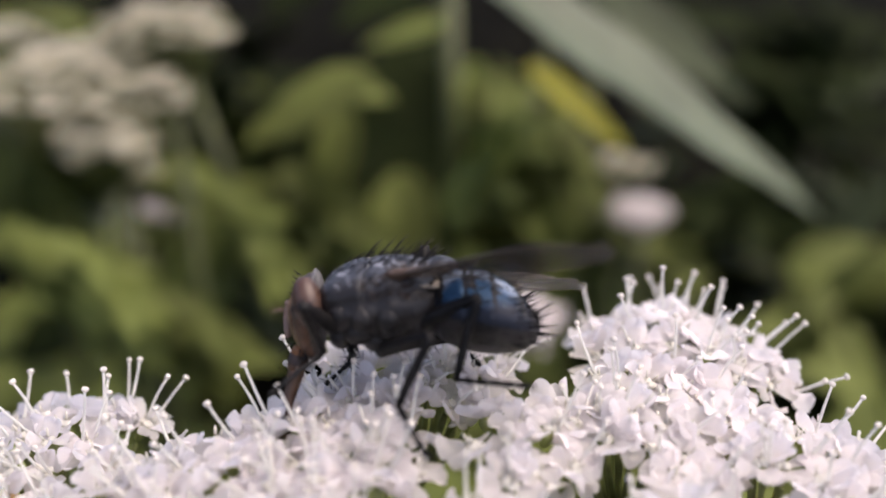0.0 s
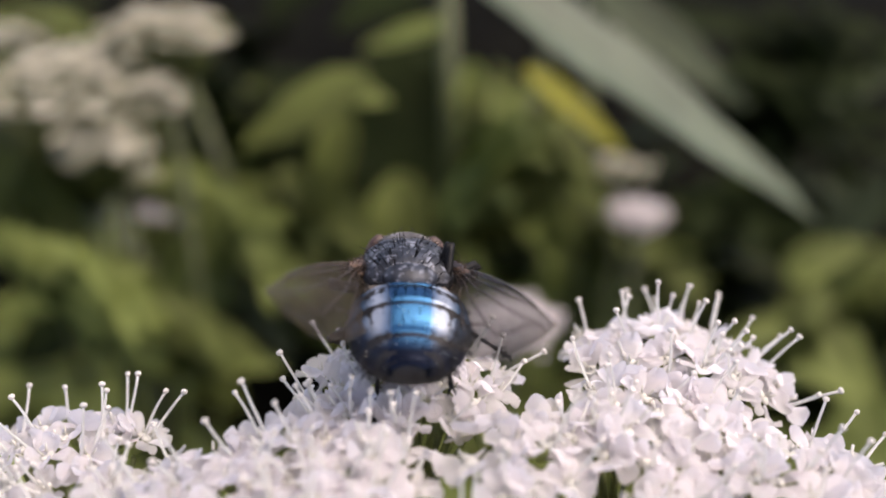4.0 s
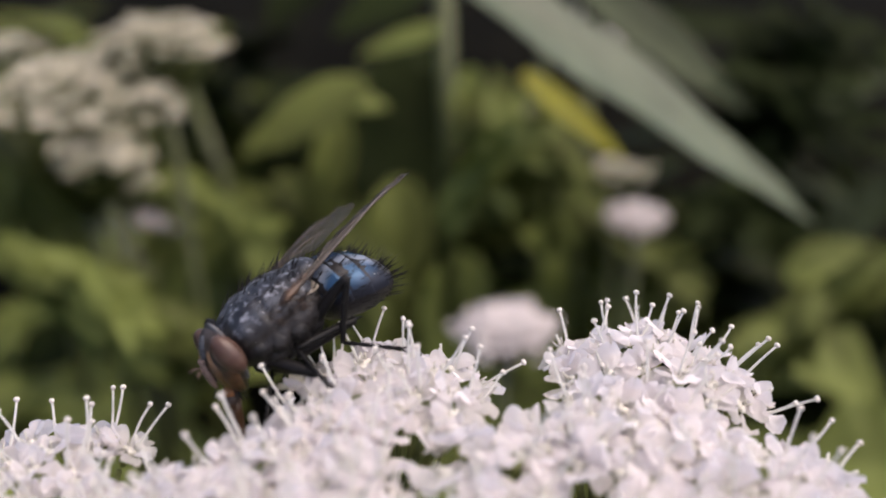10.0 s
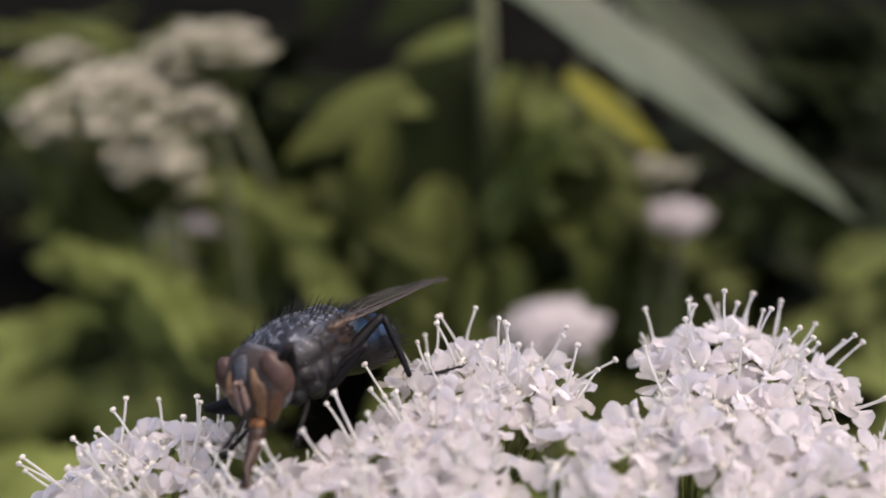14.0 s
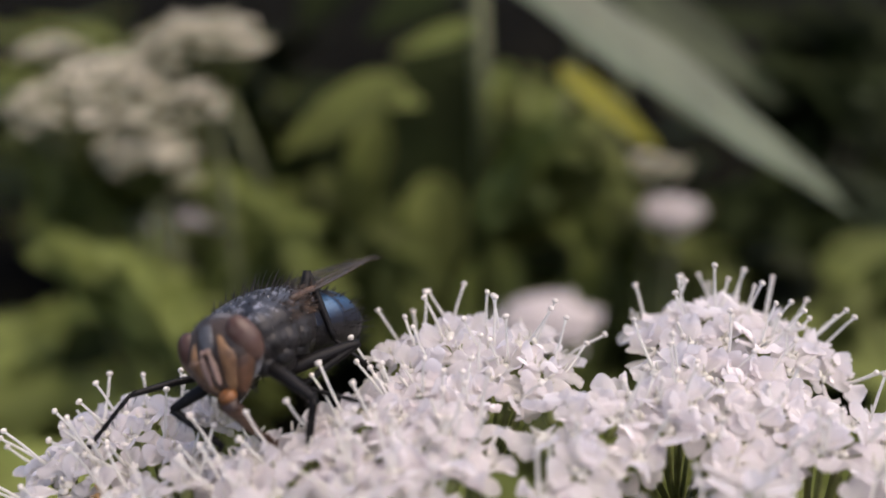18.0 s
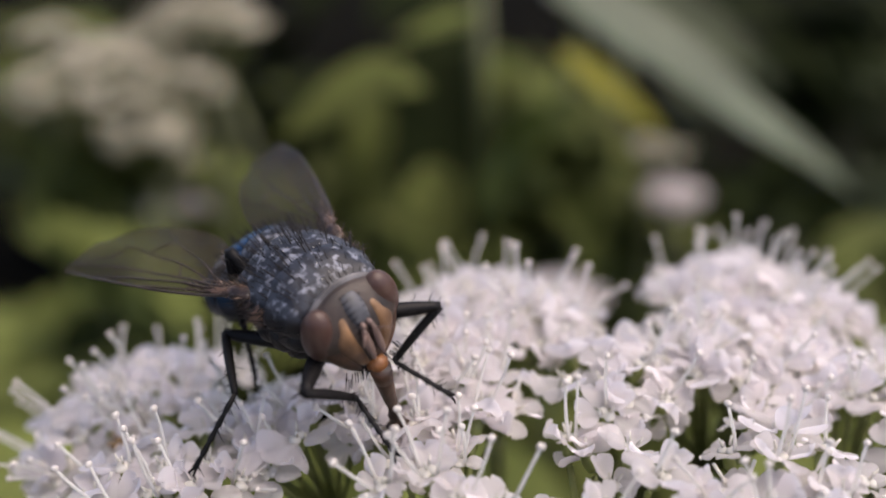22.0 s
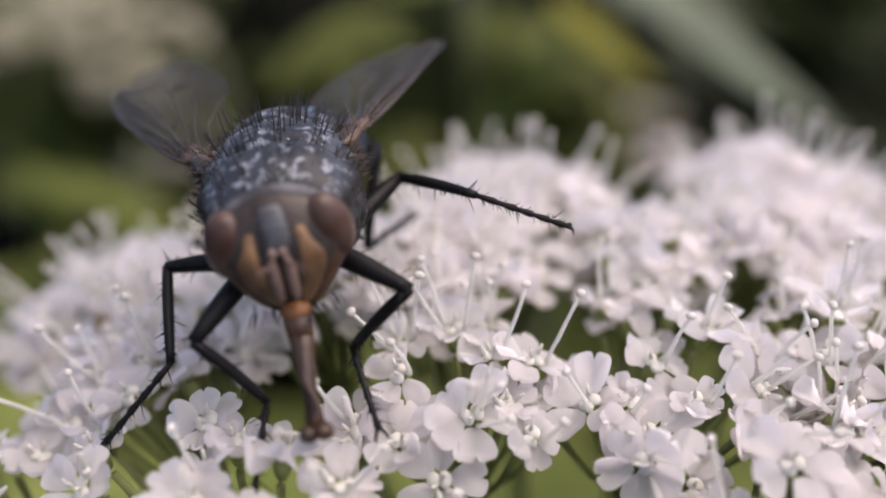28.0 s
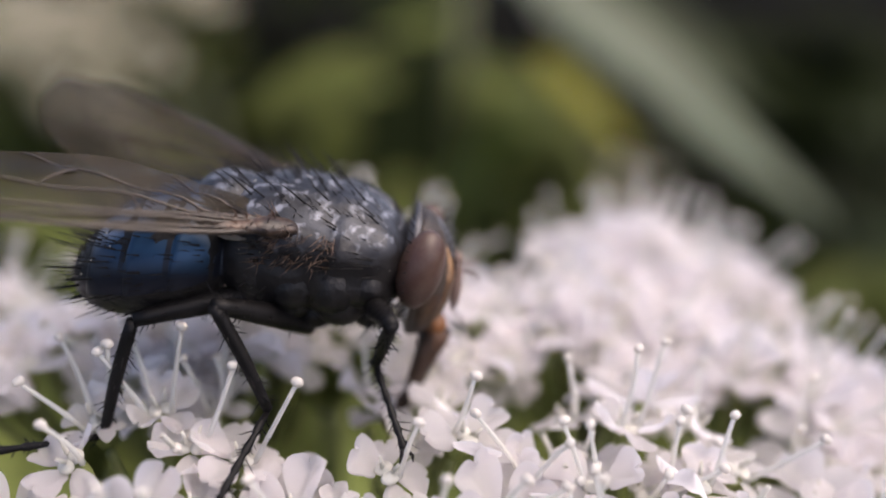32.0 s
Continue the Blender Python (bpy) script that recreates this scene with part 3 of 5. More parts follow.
def umbellet(cx, cy, cz, radius, count, lean=(0, 0), stamens=2.0, dome=0.3, spots=()):
    """A small dome of florets on thin stalks at the end of one ray. Top centre and radius in millimetres."""
    top = Vector((cx, cy, cz))
    axis = (Vector((lean[0], lean[1], 1))).normalized()
    turn = axis.to_track_quat("Z", "Y")
    hub = top - axis * (radius * 1.15 + 2.2)
    stalk = Shape()
    mid = (hub + UMBEL_HUB) * 0.5 + Vector((0, 0, -3))
    stalk.tube([UMBEL_HUB, mid, hub - axis * 2, hub], [0.7, 0.5, 0.42, 0.5], 8)
    places = []
    for i in range(len(spots) or round(count * 1.3)):
        r = radius * math.sqrt((i + 0.35) / (count * 1.3)) * (1 + rng.uniform(-0.07, 0.07))
        a = i * 2.39996 + rng.uniform(-0.22, 0.22) + cx
        if spots:
            dx, dy = spots[i][0] - cx, spots[i][1] - cy
            r, a = min(radius, math.hypot(dx, dy)), math.atan2(dy, dx)
        places.append((r, a, rng.uniform(-0.25, 0.3), 1.0))
    for r, a, z, _ in places[:len(spots)]:
        for k in range(7):
            b = rng.uniform(0, 6.28)
            x, y = r * math.cos(a) + 1.65 * math.cos(b), r * math.sin(a) + 1.65 * math.sin(b)
            if all(math.hypot(x - q[0] * math.cos(q[1]), y - q[0] * math.sin(q[1])) > 1.1 for q in places):
                places.append((min(radius, math.hypot(x, y)), math.atan2(y, x), rng.uniform(-1.0, 0.1), 0.86))
    for r, a, z, grown in places:
        tilt = (r / radius) ** 1.5 * 0.75
        p = Vector((r * math.cos(a), r * math.sin(a), z - radius * dome * (r / radius) ** 2.2))
        up = Vector((math.cos(a) * math.sin(tilt), math.sin(a) * math.sin(tilt), math.cos(tilt)))
        up = (up + Vector((rng.uniform(-0.28, 0.28), rng.uniform(-0.28, 0.28), 0))).normalized()
        p, up = top + turn @ p, turn @ up
        if any(math.hypot(p.x - x, p.y - y) < q + 0.9 * grown for x, y, q in GAPS):
            continue
        q = up.to_track_quat("Z", "Y") @ Euler((0, 0, rng.uniform(0, 6.28))).to_quaternion()
        foot = p - up * 1.0
        stalk.tube([hub, hub.lerp(foot, 0.55) + axis * -0.5, foot], [0.13, 0.1, 0.14], 5)
        floret = part("floret", DISCS[1 if rng.random() < 0.02 else 0], None, umbel, at=place(*p, q))
        size = rng.uniform(0.82, 1.1) * (1.06 if r > 0.6 * radius else 0.94) * grown
        for j in range(5):
            if rng.random() < 0.03:
                continue
            m = Matrix.Rotation(j * 1.2566 + rng.uniform(-0.16, 0.16), 4, "Z") @ Matrix.Rotation(rng.uniform(-0.45, 0.3), 4, "Y") @ Matrix.Rotation(rng.uniform(-0.22, 0.22), 4, "X")
            part("petal", PETALS[rng.randrange(12)], None, floret, at=m @ Matrix.Diagonal((size * rng.uniform(0.88, 1.12), size * rng.uniform(0.85, 1.15), size, 1)))
        for j in range(5):
            if rng.random() < stamens / 6.5:
                k = 8 if rng.random() < 0.16 else rng.randrange(8)
                m = Matrix.Rotation((j + 0.5) * 1.2566 + rng.uniform(-0.2, 0.2), 4, "Z") @ Matrix.Rotation(rng.uniform(-0.1, 0.3), 4, "Y")
                part("stamen", STAMENS[k], None, floret, at=m)
    part("ray", stalk, STALK, umbel, "thin green ray with its flower stalks")


umbellet(13.7, -0.5, -5.4, 5.0, 31, (0.15, 0.05), 1.3, 0.34)
umbellet(10.5, -7.0, -5.2, 4.2, 19, (0.1, -0.1), 0.8, 0.25)
umbellet(17.7, -9.0, -6.6, 4.4, 19, (0.35, -0.05), 1.2, 0.3)
umbellet(0.2, -2.6, -4.9, 4.6, 24, (-0.05, 0.1), 1.3, 0.3)
umbellet(-16.0, -5.5, -8.0, 5.0, 27, (-0.25, 0.0), 1.5, 0.32)
umbellet(-2.6, -9.2, -5.0, 4.2, 19, (-0.1, -0.1), 0.9, 0.25)
umbellet(-7.9, -9.6, -5.9, 3.2, 12, (-0.25, -0.05), 1.0, 0.25)
umbellet(4.8, -8.8, -5.0, 2.9, 10, (0.0, 0.0), 0.7, 0.22)
umbellet(-12.6, -13.4, -6.6, 4.0, 15, (-0.2, -0.1), 1.2, 0.28)
umbellet(10.6, -15.0, -5.4, 3.6, 9, (0.15, -0.15), 1.4, 0.2, ((10.5, -13.8), (8.7, -16.8), (12.3, -16.4), (12.6, -12.9), (10.6, -16.2), (8.4, -14.6)))
umbellet(3.8, -16.0, -5.3, 4.0, 9, (0.0, -0.15), 1.8, 0.18, ((4.8, -13.3), (3.5, -16.3), (3.0, -18.8), (1.0, -11.7), (6.4, -17.4), (5.4, -15.2), (1.4, -17.6)))
umbellet(-2.2, -15.4, -5.1, 4.4, 9, (-0.05, -0.15), 2.0, 0.18, ((-0.9, -12.2), (0.0, -15.5), (-3.6, -17.3), (-1.2, -18.2), (-4.2, -12.2), (-2.6, -15.0), (-4.5, -18.6)))
umbellet(6.8, -20.2, -6.0, 2.5, 9, (0.1, -0.3), 1.4, 0.2, ((6.0, -20.4), (8.6, -19.6), (7.4, -22.0)))
umbellet(-9.8, -19.4, -6.2, 5.2, 9, (-0.15, -0.2), 1.6, 0.2, ((-10.5, -18.1), (-8.8, -20.4), (-12.2, -21.4), (-13.8, -17.9), (-5.4, -20.9), (-7.6, -18.0), (-2.8, -21.6), (-6.2, -23.0)))
umbellet(18.0, -16.5, -7.2, 3.8, 13, (0.4, -0.2), 1.0, 0.28)
umbellet(-17.4, -18.0, -9.0, 3.8, 12, (-0.4, -0.2), 1.2, 0.28)
umbellet(24.6, -12.5, -9.6, 3.8, 13, (0.6, -0.1), 1.0, 0.28)

s = Shape()
s.tube([UMBEL_HUB, UMBEL_HUB + Vector((2, 8, -60)), UMBEL_HUB + Vector((0, 14, -125))], [1.8, 1.7, 2.0], 10)
s.ball(UMBEL_HUB, (2.4, 2.4, 1.8), 10, 6)
part("stem", s, STALK, umbel, "thick green flower stem")


# ---- the blowfly: x forward, y to its left, z up ----
fly = tagged(new("blowfly"), "large blue blowfly with dusty grey thorax and smoky wings", "fly")


def barrel(sections, n=20, mat=0):
    """A skin over oval sections (x, half width, height above, depth below, centre z)."""
    rows = []
    for x, w, up, down, cz in sections:
        row = []
        for j in range(n):
            a = 2 * math.pi * j / n
            y, z = math.cos(a), math.sin(a)
            row.append((x, w * math.copysign(abs(y) ** 0.9, y), cz + (up if z > 0 else down) * math.copysign(abs(z) ** 0.95, z)))
        rows.append(row)
    s = Shape()
    return s.rings(rows[::-1], mat)


THORAX_SECTIONS = [(2.55, 0.9, 0.55, 0.67, 0.0), (2.4, 1.5, 1.0, 0.97, 0.0), (2.0, 1.95, 1.45, 1.26, 0.0), (1.2, 2.2, 1.82, 1.51, 0.0),
                   (0.2, 2.3, 1.98, 1.64, 0.0), (-0.8, 2.25, 1.92, 1.60, 0.0), (-1.6, 2.02, 1.82, 1.47, 0.0), (-2.2, 1.6, 1.42, 1.26, 0.0), (-2.5, 0.95, 0.8, 0.84, 0.0)]


def thorax_skin():
    """The thorax with its cross groove, shoulder knobs and shallow furrows."""
    cols = [[q[i] for q in THORAX_SECTIONS[::-1]] for i in range(5)]
    fine = [-2.5 + 5.05 * (0.5 - 0.5 * math.cos(math.pi * i / 44)) for i in range(45)]
    smooth = [[float(np.mean([np.interp(max(-2.5, min(2.55, x + d)), cols[0], c) for d in (-0.22, 0, 0.22)])) for c in cols] for x in fine]
    shell = barrel([(x, *q[1:]) for x, q in zip(fine, smooth)], 48)
    bumps = ((1.85, 1.5, 0.75, 0.42, 0.2), (0.75, 1.95, 0.55, 0.4, 0.18), (-0.5, 2.0, 0.75, 0.5, 0.16), (-1.6, 1.6, 0.95, 0.42, 0.2), (0.95, 0.9, 1.5, 0.5, 0.08), (-0.7, 0.9, 1.65, 0.6, 0.07))
    for i, v in enumerate(shell.v):
        p = Vector(v)
        out = Vector((p.x * 0.15, p.y, p.z)).normalized()
        k = -0.13 * math.exp(-((p.x - 0.3 - 0.12 * abs(p.y)) / 0.1) ** 2) if p.z > 0 else -0.16 * math.exp(-((p.x - 0.1) / 0.16) ** 2)
        k -= 0.05 * math.exp(-((abs(p.y) - 0.62) / 0.1) ** 2) * (p.z > 0.5)
        k -= 0.16 * math.exp(-((p.z - 0.2 + 0.15 * p.x) / 0.16) ** 2)
        for x, y, z, w, h in bumps:
            k += h * math.exp(-((p - Vector((x, math.copysign(y, p.y), z))).length / w) ** 2)
        shell.v[i] = tuple(p + out * k)
    return shell


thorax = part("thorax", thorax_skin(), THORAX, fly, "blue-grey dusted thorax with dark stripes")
for side in (1, -1):
    for x, y, z, a, b, c in ((1.55, 1.35, -0.35, 0.6, 0.62, 0.6), (0.75, 1.6, -0.5, 0.62, 0.6, 0.75), (0.95, 1.2, -1.15, 0.7, 0.7, 0.6), (-0.25, 1.6, -0.6, 0.62, 0.6, 0.7), (-0.3, 1.2, -1.2, 0.6, 0.6, 0.55),
                             (-1.15, 1.4, -0.35, 0.6, 0.6, 0.62), (-1.2, 1.0, -1.05, 0.65, 0.65, 0.6), (1.7, 0.85, -1.3, 0.5, 0.5, 0.6), (0.35, 0.85, -1.6, 0.55, 0.55, 0.55), (-0.9, 0.8, -1.5, 0.55, 0.55, 0.55)):
        part("side_plate", Shape().ball((x, side * (y + 0.12), z * 0.85), (a, b, c * 0.9), 12, 8), FLANK, thorax, "black side plate of the thorax")
s = Shape()
s.ball((-2.25, 0, 1.12), (0.95, 1.2, 0.66), 20, 11)
part("scutellum", s, THORAX, thorax, "grey shield behind the thorax")
s = Shape()
hr = random.Random(3)
for k in range(230):
    x, a = hr.uniform(-2.3, 2.3), hr.uniform(0.05, 3.09)
    w = np.interp(x, [q[0] for q in THORAX_SECTIONS[::-1]], [q[1] for q in THORAX_SECTIONS[::-1]])
    h = np.interp(x, [q[0] for q in THORAX_SECTIONS[::-1]], [q[2] for q in THORAX_SECTIONS[::-1]])
    long = k % 5 == 0
    s.hair((x, w * math.cos(a) * 0.98, h * math.sin(a) * 0.97), (-0.75 if long else -0.6, math.cos(a) * 0.8, math.sin(a)), hr.uniform(0.8, 1.25) if long else hr.uniform(0.3, 0.6),
           0.035 if long else 0.022)
for k in range(90):
    a = hr.uniform(-2.9, -0.2)
    x = hr.uniform(-1.9, 2.0)
    s.hair((x, 2.0 * math.cos(a), 1.7 * math.sin(a)), (-0.3, math.cos(a), math.sin(a)), hr.uniform(0.3, 0.7), 0.022)
for row in range(4):
    for k in range(7):
        for side in (1, -1):
            x, y = 1.9 - 0.62 * k + hr.uniform(-0.08, 0.08), side * (0.3 + 0.48 * row)
            w = np.interp(x, [q[0] for q in THORAX_SECTIONS[::-1]], [q[1] for q in THORAX_SECTIONS[::-1]])
            h = np.interp(x, [q[0] for q in THORAX_SECTIONS[::-1]], [q[2] for q in THORAX_SECTIONS[::-1]])
            if abs(y) < w * 0.95 and (k > 3 or (k + row) % 2):
                s.hair((x, y, h * math.sqrt(1 - (y / w) ** 2) * 0.97), (-0.9, y * 0.25, 0.75), hr.uniform(0.75, 1.1) * (1.1 if k > 4 else 0.5), 0.034)
for k in range(10):
    a = -1.2 + 2.4 * k / 9
    s.hair((-2.4 - 0.75 * math.cos(a), 1.15 * math.sin(a), 1.05), (-0.9, math.sin(a), 0.55), 1.2, 0.04)
part("bristles", s, HAIR, thorax, "stiff black bristles")
for side in (1, -1):
    s = Shape()
    for k in range(110):
        p = (hr.uniform(-1.3, 0.7), side * hr.uniform(2.0, 2.25), hr.uniform(0.1, 1.1))
        s.hair(p, (hr.uniform(-0.9, 0.3), side, hr.uniform(-0.5, 0.5)), hr.uniform(0.3, 0.65), 0.022)
    part("hair_tuft", s, ROOT, thorax, "brown hairs under the wing root")

# abdomen: overlapping shining plates
AB = [(-1.9, 1.25, 0.85, 1.1, -0.2), (-2.3, 1.95, 1.28, 1.45, -0.25), (-2.9, 2.38, 1.58, 1.66, -0.36), (-3.6, 2.56, 1.72, 1.7, -0.52),
      (-4.3, 2.52, 1.66, 1.62, -0.72), (-4.95, 2.26, 1.46, 1.4, -0.94), (-5.45, 1.86, 1.15, 1.1, -1.16), (-5.85, 1.3, 0.78, 0.72, -1.34), (-6.1, 0.5, 0.3, 0.28, -1.48)]


def ab_ring(x, grow):
    q = [np.mean([np.interp(max(1.9, min(6.1, -x + d)), [-r[0] for r in AB], [r[i] for r in AB]) for d in (-0.2, -0.1, 0, 0.1, 0.2)]) for i in range(1, 5)]
    return (x, q[0] + grow, q[1] + grow, q[2] + grow, q[3])


abdomen = part("abdomen", barrel(AB, 22), FLANK, fly, "round shining metallic blue abdomen")
for a, b in ((-1.95, -3.21), (-3.16, -4.28), (-4.23, -5.35), (-5.3, -6.12)):
    rows = []
    k = 12
    for i in range(k + 1):
        x = a + (b - a) * i / k
        _, w, up, down, cz = ab_ring(x, 0.03 + 0.08 * (i / k) ** 2 if i < k else 0.02)
        rows.append([(x, w * math.cos(t), cz + (up if math.sin(t) > 0 else down) * math.sin(t)) for t in [-0.25 + (math.pi + 0.5) * j / 32 for j in range(33)]])
    s = Shape()
    s.rings(rows, closed=False)
    inner = [[(x, y * 0.97, z * 0.97) for x, y, z in r] for r in rows]
    s.rings([r[::-1] for r in inner], closed=False)
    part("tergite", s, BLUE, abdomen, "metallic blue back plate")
s = Shape()
for k in range(330):
    x, a = hr.uniform(-6.05, -2.3), hr.uniform(-0.9, 4.04)
    _, w, up, down, cz = ab_ring(x, 0.05)
    edge = k % 4 == 0
    if edge:
        x = hr.choice((-4.0, -5.1, -5.6, -6.0))
        _, w, up, down, cz = ab_ring(x, 0.05)
    s.hair((x, w * math.cos(a), cz + (up if math.sin(a) > 0 else down) * math.sin(a)), (-1.1, math.cos(a) * 0.8, math.sin(a) * 0.7), hr.uniform(0.6, 1.0) if edge and x < -4.5 else hr.uniform(0.2, 0.5), 0.026)
part("bristles", s, HAIR, abdomen, "black bristles at the rear")

# head
HX = 3.15


def skull(u, z, grow=0.0):
    """A point of the head's skin: u turns from the middle of the face to the side, z climbs from the mouth to the crown."""
    r = math.sqrt(max(0.0, 1 - (z / 1.62) ** 2))
    wide = 1.82 * (1.0 + 0.3 * min(0.0, z))
    deep = 1.0 - 0.16 * max(0.0, z)
    return (HX - 0.35 + (deep * r + grow) * math.cos(u), (wide * r + grow) * math.sin(u), z * (1.26 if z < 0 else 0.94) - 0.04 + grow * z / 1.62)


def face_plate(low, high, inner, outer, grow, side=1):
    """A raised plate of the head between two heights and two turns (functions of the height from 0 to 1), sunk in at its edges."""
    rows, back = [], []
    for i in range(15):
        f = i / 14
        z, row, under = low + (high - low) * f, [], []
        for j in range(11):
            g = j / 10
            u = side * (inner(f) + (outer(f) - inner(f)) * g)
            swell = (math.sin(math.pi * max(0.001, min(0.999, f))) * math.sin(math.pi * max(0.001, min(0.999, g)))) ** 0.45
            row.append(skull(u, z, -0.04 + (grow + 0.04) * swell))
            under.append(skull(u, z, -0.12))
        rows.append(row if side == 1 else row[::-1])
        back.append(under[::-1] if side == 1 else under)
    s = Shape()
    s.rings(rows, closed=False)
    s.rings(back, closed=False)
    return s


rows = []
for i in range(25):
    z = 1.6 * math.sin(math.pi * (i / 24 - 0.5))
    rows.append([skull(2 * math.pi * j / 36, z) if math.cos(2 * math.pi * j / 36) > 0 else
                 (HX - 0.35 + 0.3 * math.cos(2 * math.pi * j / 36) * math.sqrt(max(0.0, 1 - (z / 1.62) ** 2)), *skull(2 * math.pi * j / 36, z)[1:]) for j in range(36)])
head = part("head", Shape().rings(rows), HEAD, fly, "broad head with amber face between brown eyes")
part("back_of_head", Shape().ball((HX - 0.52, 0, 0.02), (0.26, 1.86, 1.62), 26, 12), SILVER, head, "silvery grey rim behind the eyes")
for side in (1, -1):
    s = Shape().ball((HX - 0.28, side * 1.34, 0.28), (0.58, 0.64, 1.06), 28, 20, turn=Euler((side * 0.16, 0.12, side * 0.34)).to_quaternion())
    part("eye", s, EYE, head, "large brown compound eye")
    part("face_ridge", face_plate(-1.25, 0.95, lambda f: 0.2 + 0.14 * f, lambda f: 0.62 + 0.18 * math.sin(math.pi * min(1.0, f * 1.3)) - 0.1 * f, 0.1, side), AMBER, head, "tan and amber plate beside the eye")
    part("cheek", face_plate(-1.5, -0.2, lambda f: 0.6, lambda f: 1.45, 0.12, side), CHEEK, head, "dusty rust-brown cheek")
    s = Shape()
    s.ball((HX + 0.68, side * 0.14, 0.3), (0.16, 0.12, 0.15), 8, 6)
    s.ball((HX + 0.76, side * 0.2, -0.42), (0.16, 0.15, 0.68), 14, 12, turn=Euler((0, -0.05, 0)).to_quaternion())
    s.tube([(HX + 0.86, side * 0.26, 0.05), (HX + 1.12, side * 0.44, 0.1), (HX + 1.32, side * 0.66, 0.02)], [0.035, 0.022, 0.01], 5)
    for k in range(7):
        p = Vector((HX + 0.93, side * 0.31, 0.07)).lerp(Vector((HX + 1.3, side * 0.64, 0.03)), k / 6)
        s.hair(p, (0.2, side * 0.1, 1), 0.2, 0.012)
        s.hair(p, (0.3, side * 0.1, -1), 0.17, 0.012)
    part("antenna", s, FEELER, head, "pinkish brown antenna lobe with a feathered bristle")
part("face_groove", face_plate(-1.15, 0.3, lambda f: -0.26, lambda f: 0.26, 0.02), CHEEK, head, "dark hollow of the face")
s = Shape().ball((HX + 0.36, 0, -1.68), (0.36, 0.42, 0.34), 14, 9)
part("mouth_edge", s, ORANGE, head, "orange edge of the mouth")
part("forehead_band", face_plate(0.2, 1.5, lambda f: -0.16 - 0.2 * f, lambda f: 0.16 + 0.2 * f, 0.1), CROWN, head, "grey dusted band between the eyes")
s = Shape()
for k in range(70):
    a = hr.uniform(0, 6.28)
    s.hair((HX - 0.1 + 0.4 * hr.random(), 1.2 * math.cos(a) * hr.random(), -1.5 - 0.3 * hr.random()), (0.3, math.cos(a) * 0.5, -1), hr.uniform(0.3, 0.6), 0.022)
for side in (1, -1):
    for k in range(8):
        z = 1.4 - 0.22 * k
        s.hair((HX + 0.15 + 0.07 * k, side * 0.4, z), (0.6, -side * 0.5, 0.5), 0.55, 0.026)
    s.hair((HX + 0.75, side * 0.55, -1.35), (0.9, -side * 0.4, -0.4), 0.8, 0.035)
    for k in range(14):
        a = 0.3 + 2.0 * k / 13
        s.hair((HX - 0.6, side * 1.8 * math.sin(a), 1.58 * math.cos(a)), (-0.4, side * math.sin(a), math.cos(a)), 0.35, 0.022)
part("bristles", s, HAIR, head, "black bristles of the head")
proboscis = part("proboscis", Shape().tube([(0, 0, 0), (0.1, 0, -0.75), (0.2, 0, -1.6), (0.16, 0, -2.4), (0.2, 0, -2.9)], [0.38, 0.32, 0.24, 0.25, 0.3], 12), SNOUT, fly,
                 "dark brown proboscis reaching down")
s = Shape()
for side in (1, -1):
    s.ball((0.26, side * 0.2, -3.0), (0.42, 0.26, 0.24), 10, 7)
part("labellum", s, SNOUT, proboscis, "spongy mouth pad")
s = Shape().tube([(0.02, 0, 0.15), (0.08, 0, -0.2), (0.11, 0, -0.5)], [0.41, 0.38, 0.34], 12)
part("snout_base", s, CHEEK, proboscis, "rust-brown base of the proboscis")


# wings: x from hinge to tip, trailing edge towards y * side
def wing_edges(t):
    lead = 0.36 * math.sin(math.pi * t) ** 0.8 + 0.1 * (1 - t)
    if t > 0.5:
        trail = 2.85 * math.sqrt(max(0.0, 1 - ((t - 0.5) / 0.5) ** 2.4))
    else:
        k = t / 0.5
        trail = 0.55 + 2.3 * k ** 0.8 * (1.8 - 0.8 * k) - 0.35 * math.exp(-((t - 0.2) / 0.05) ** 2)
    return lead, trail


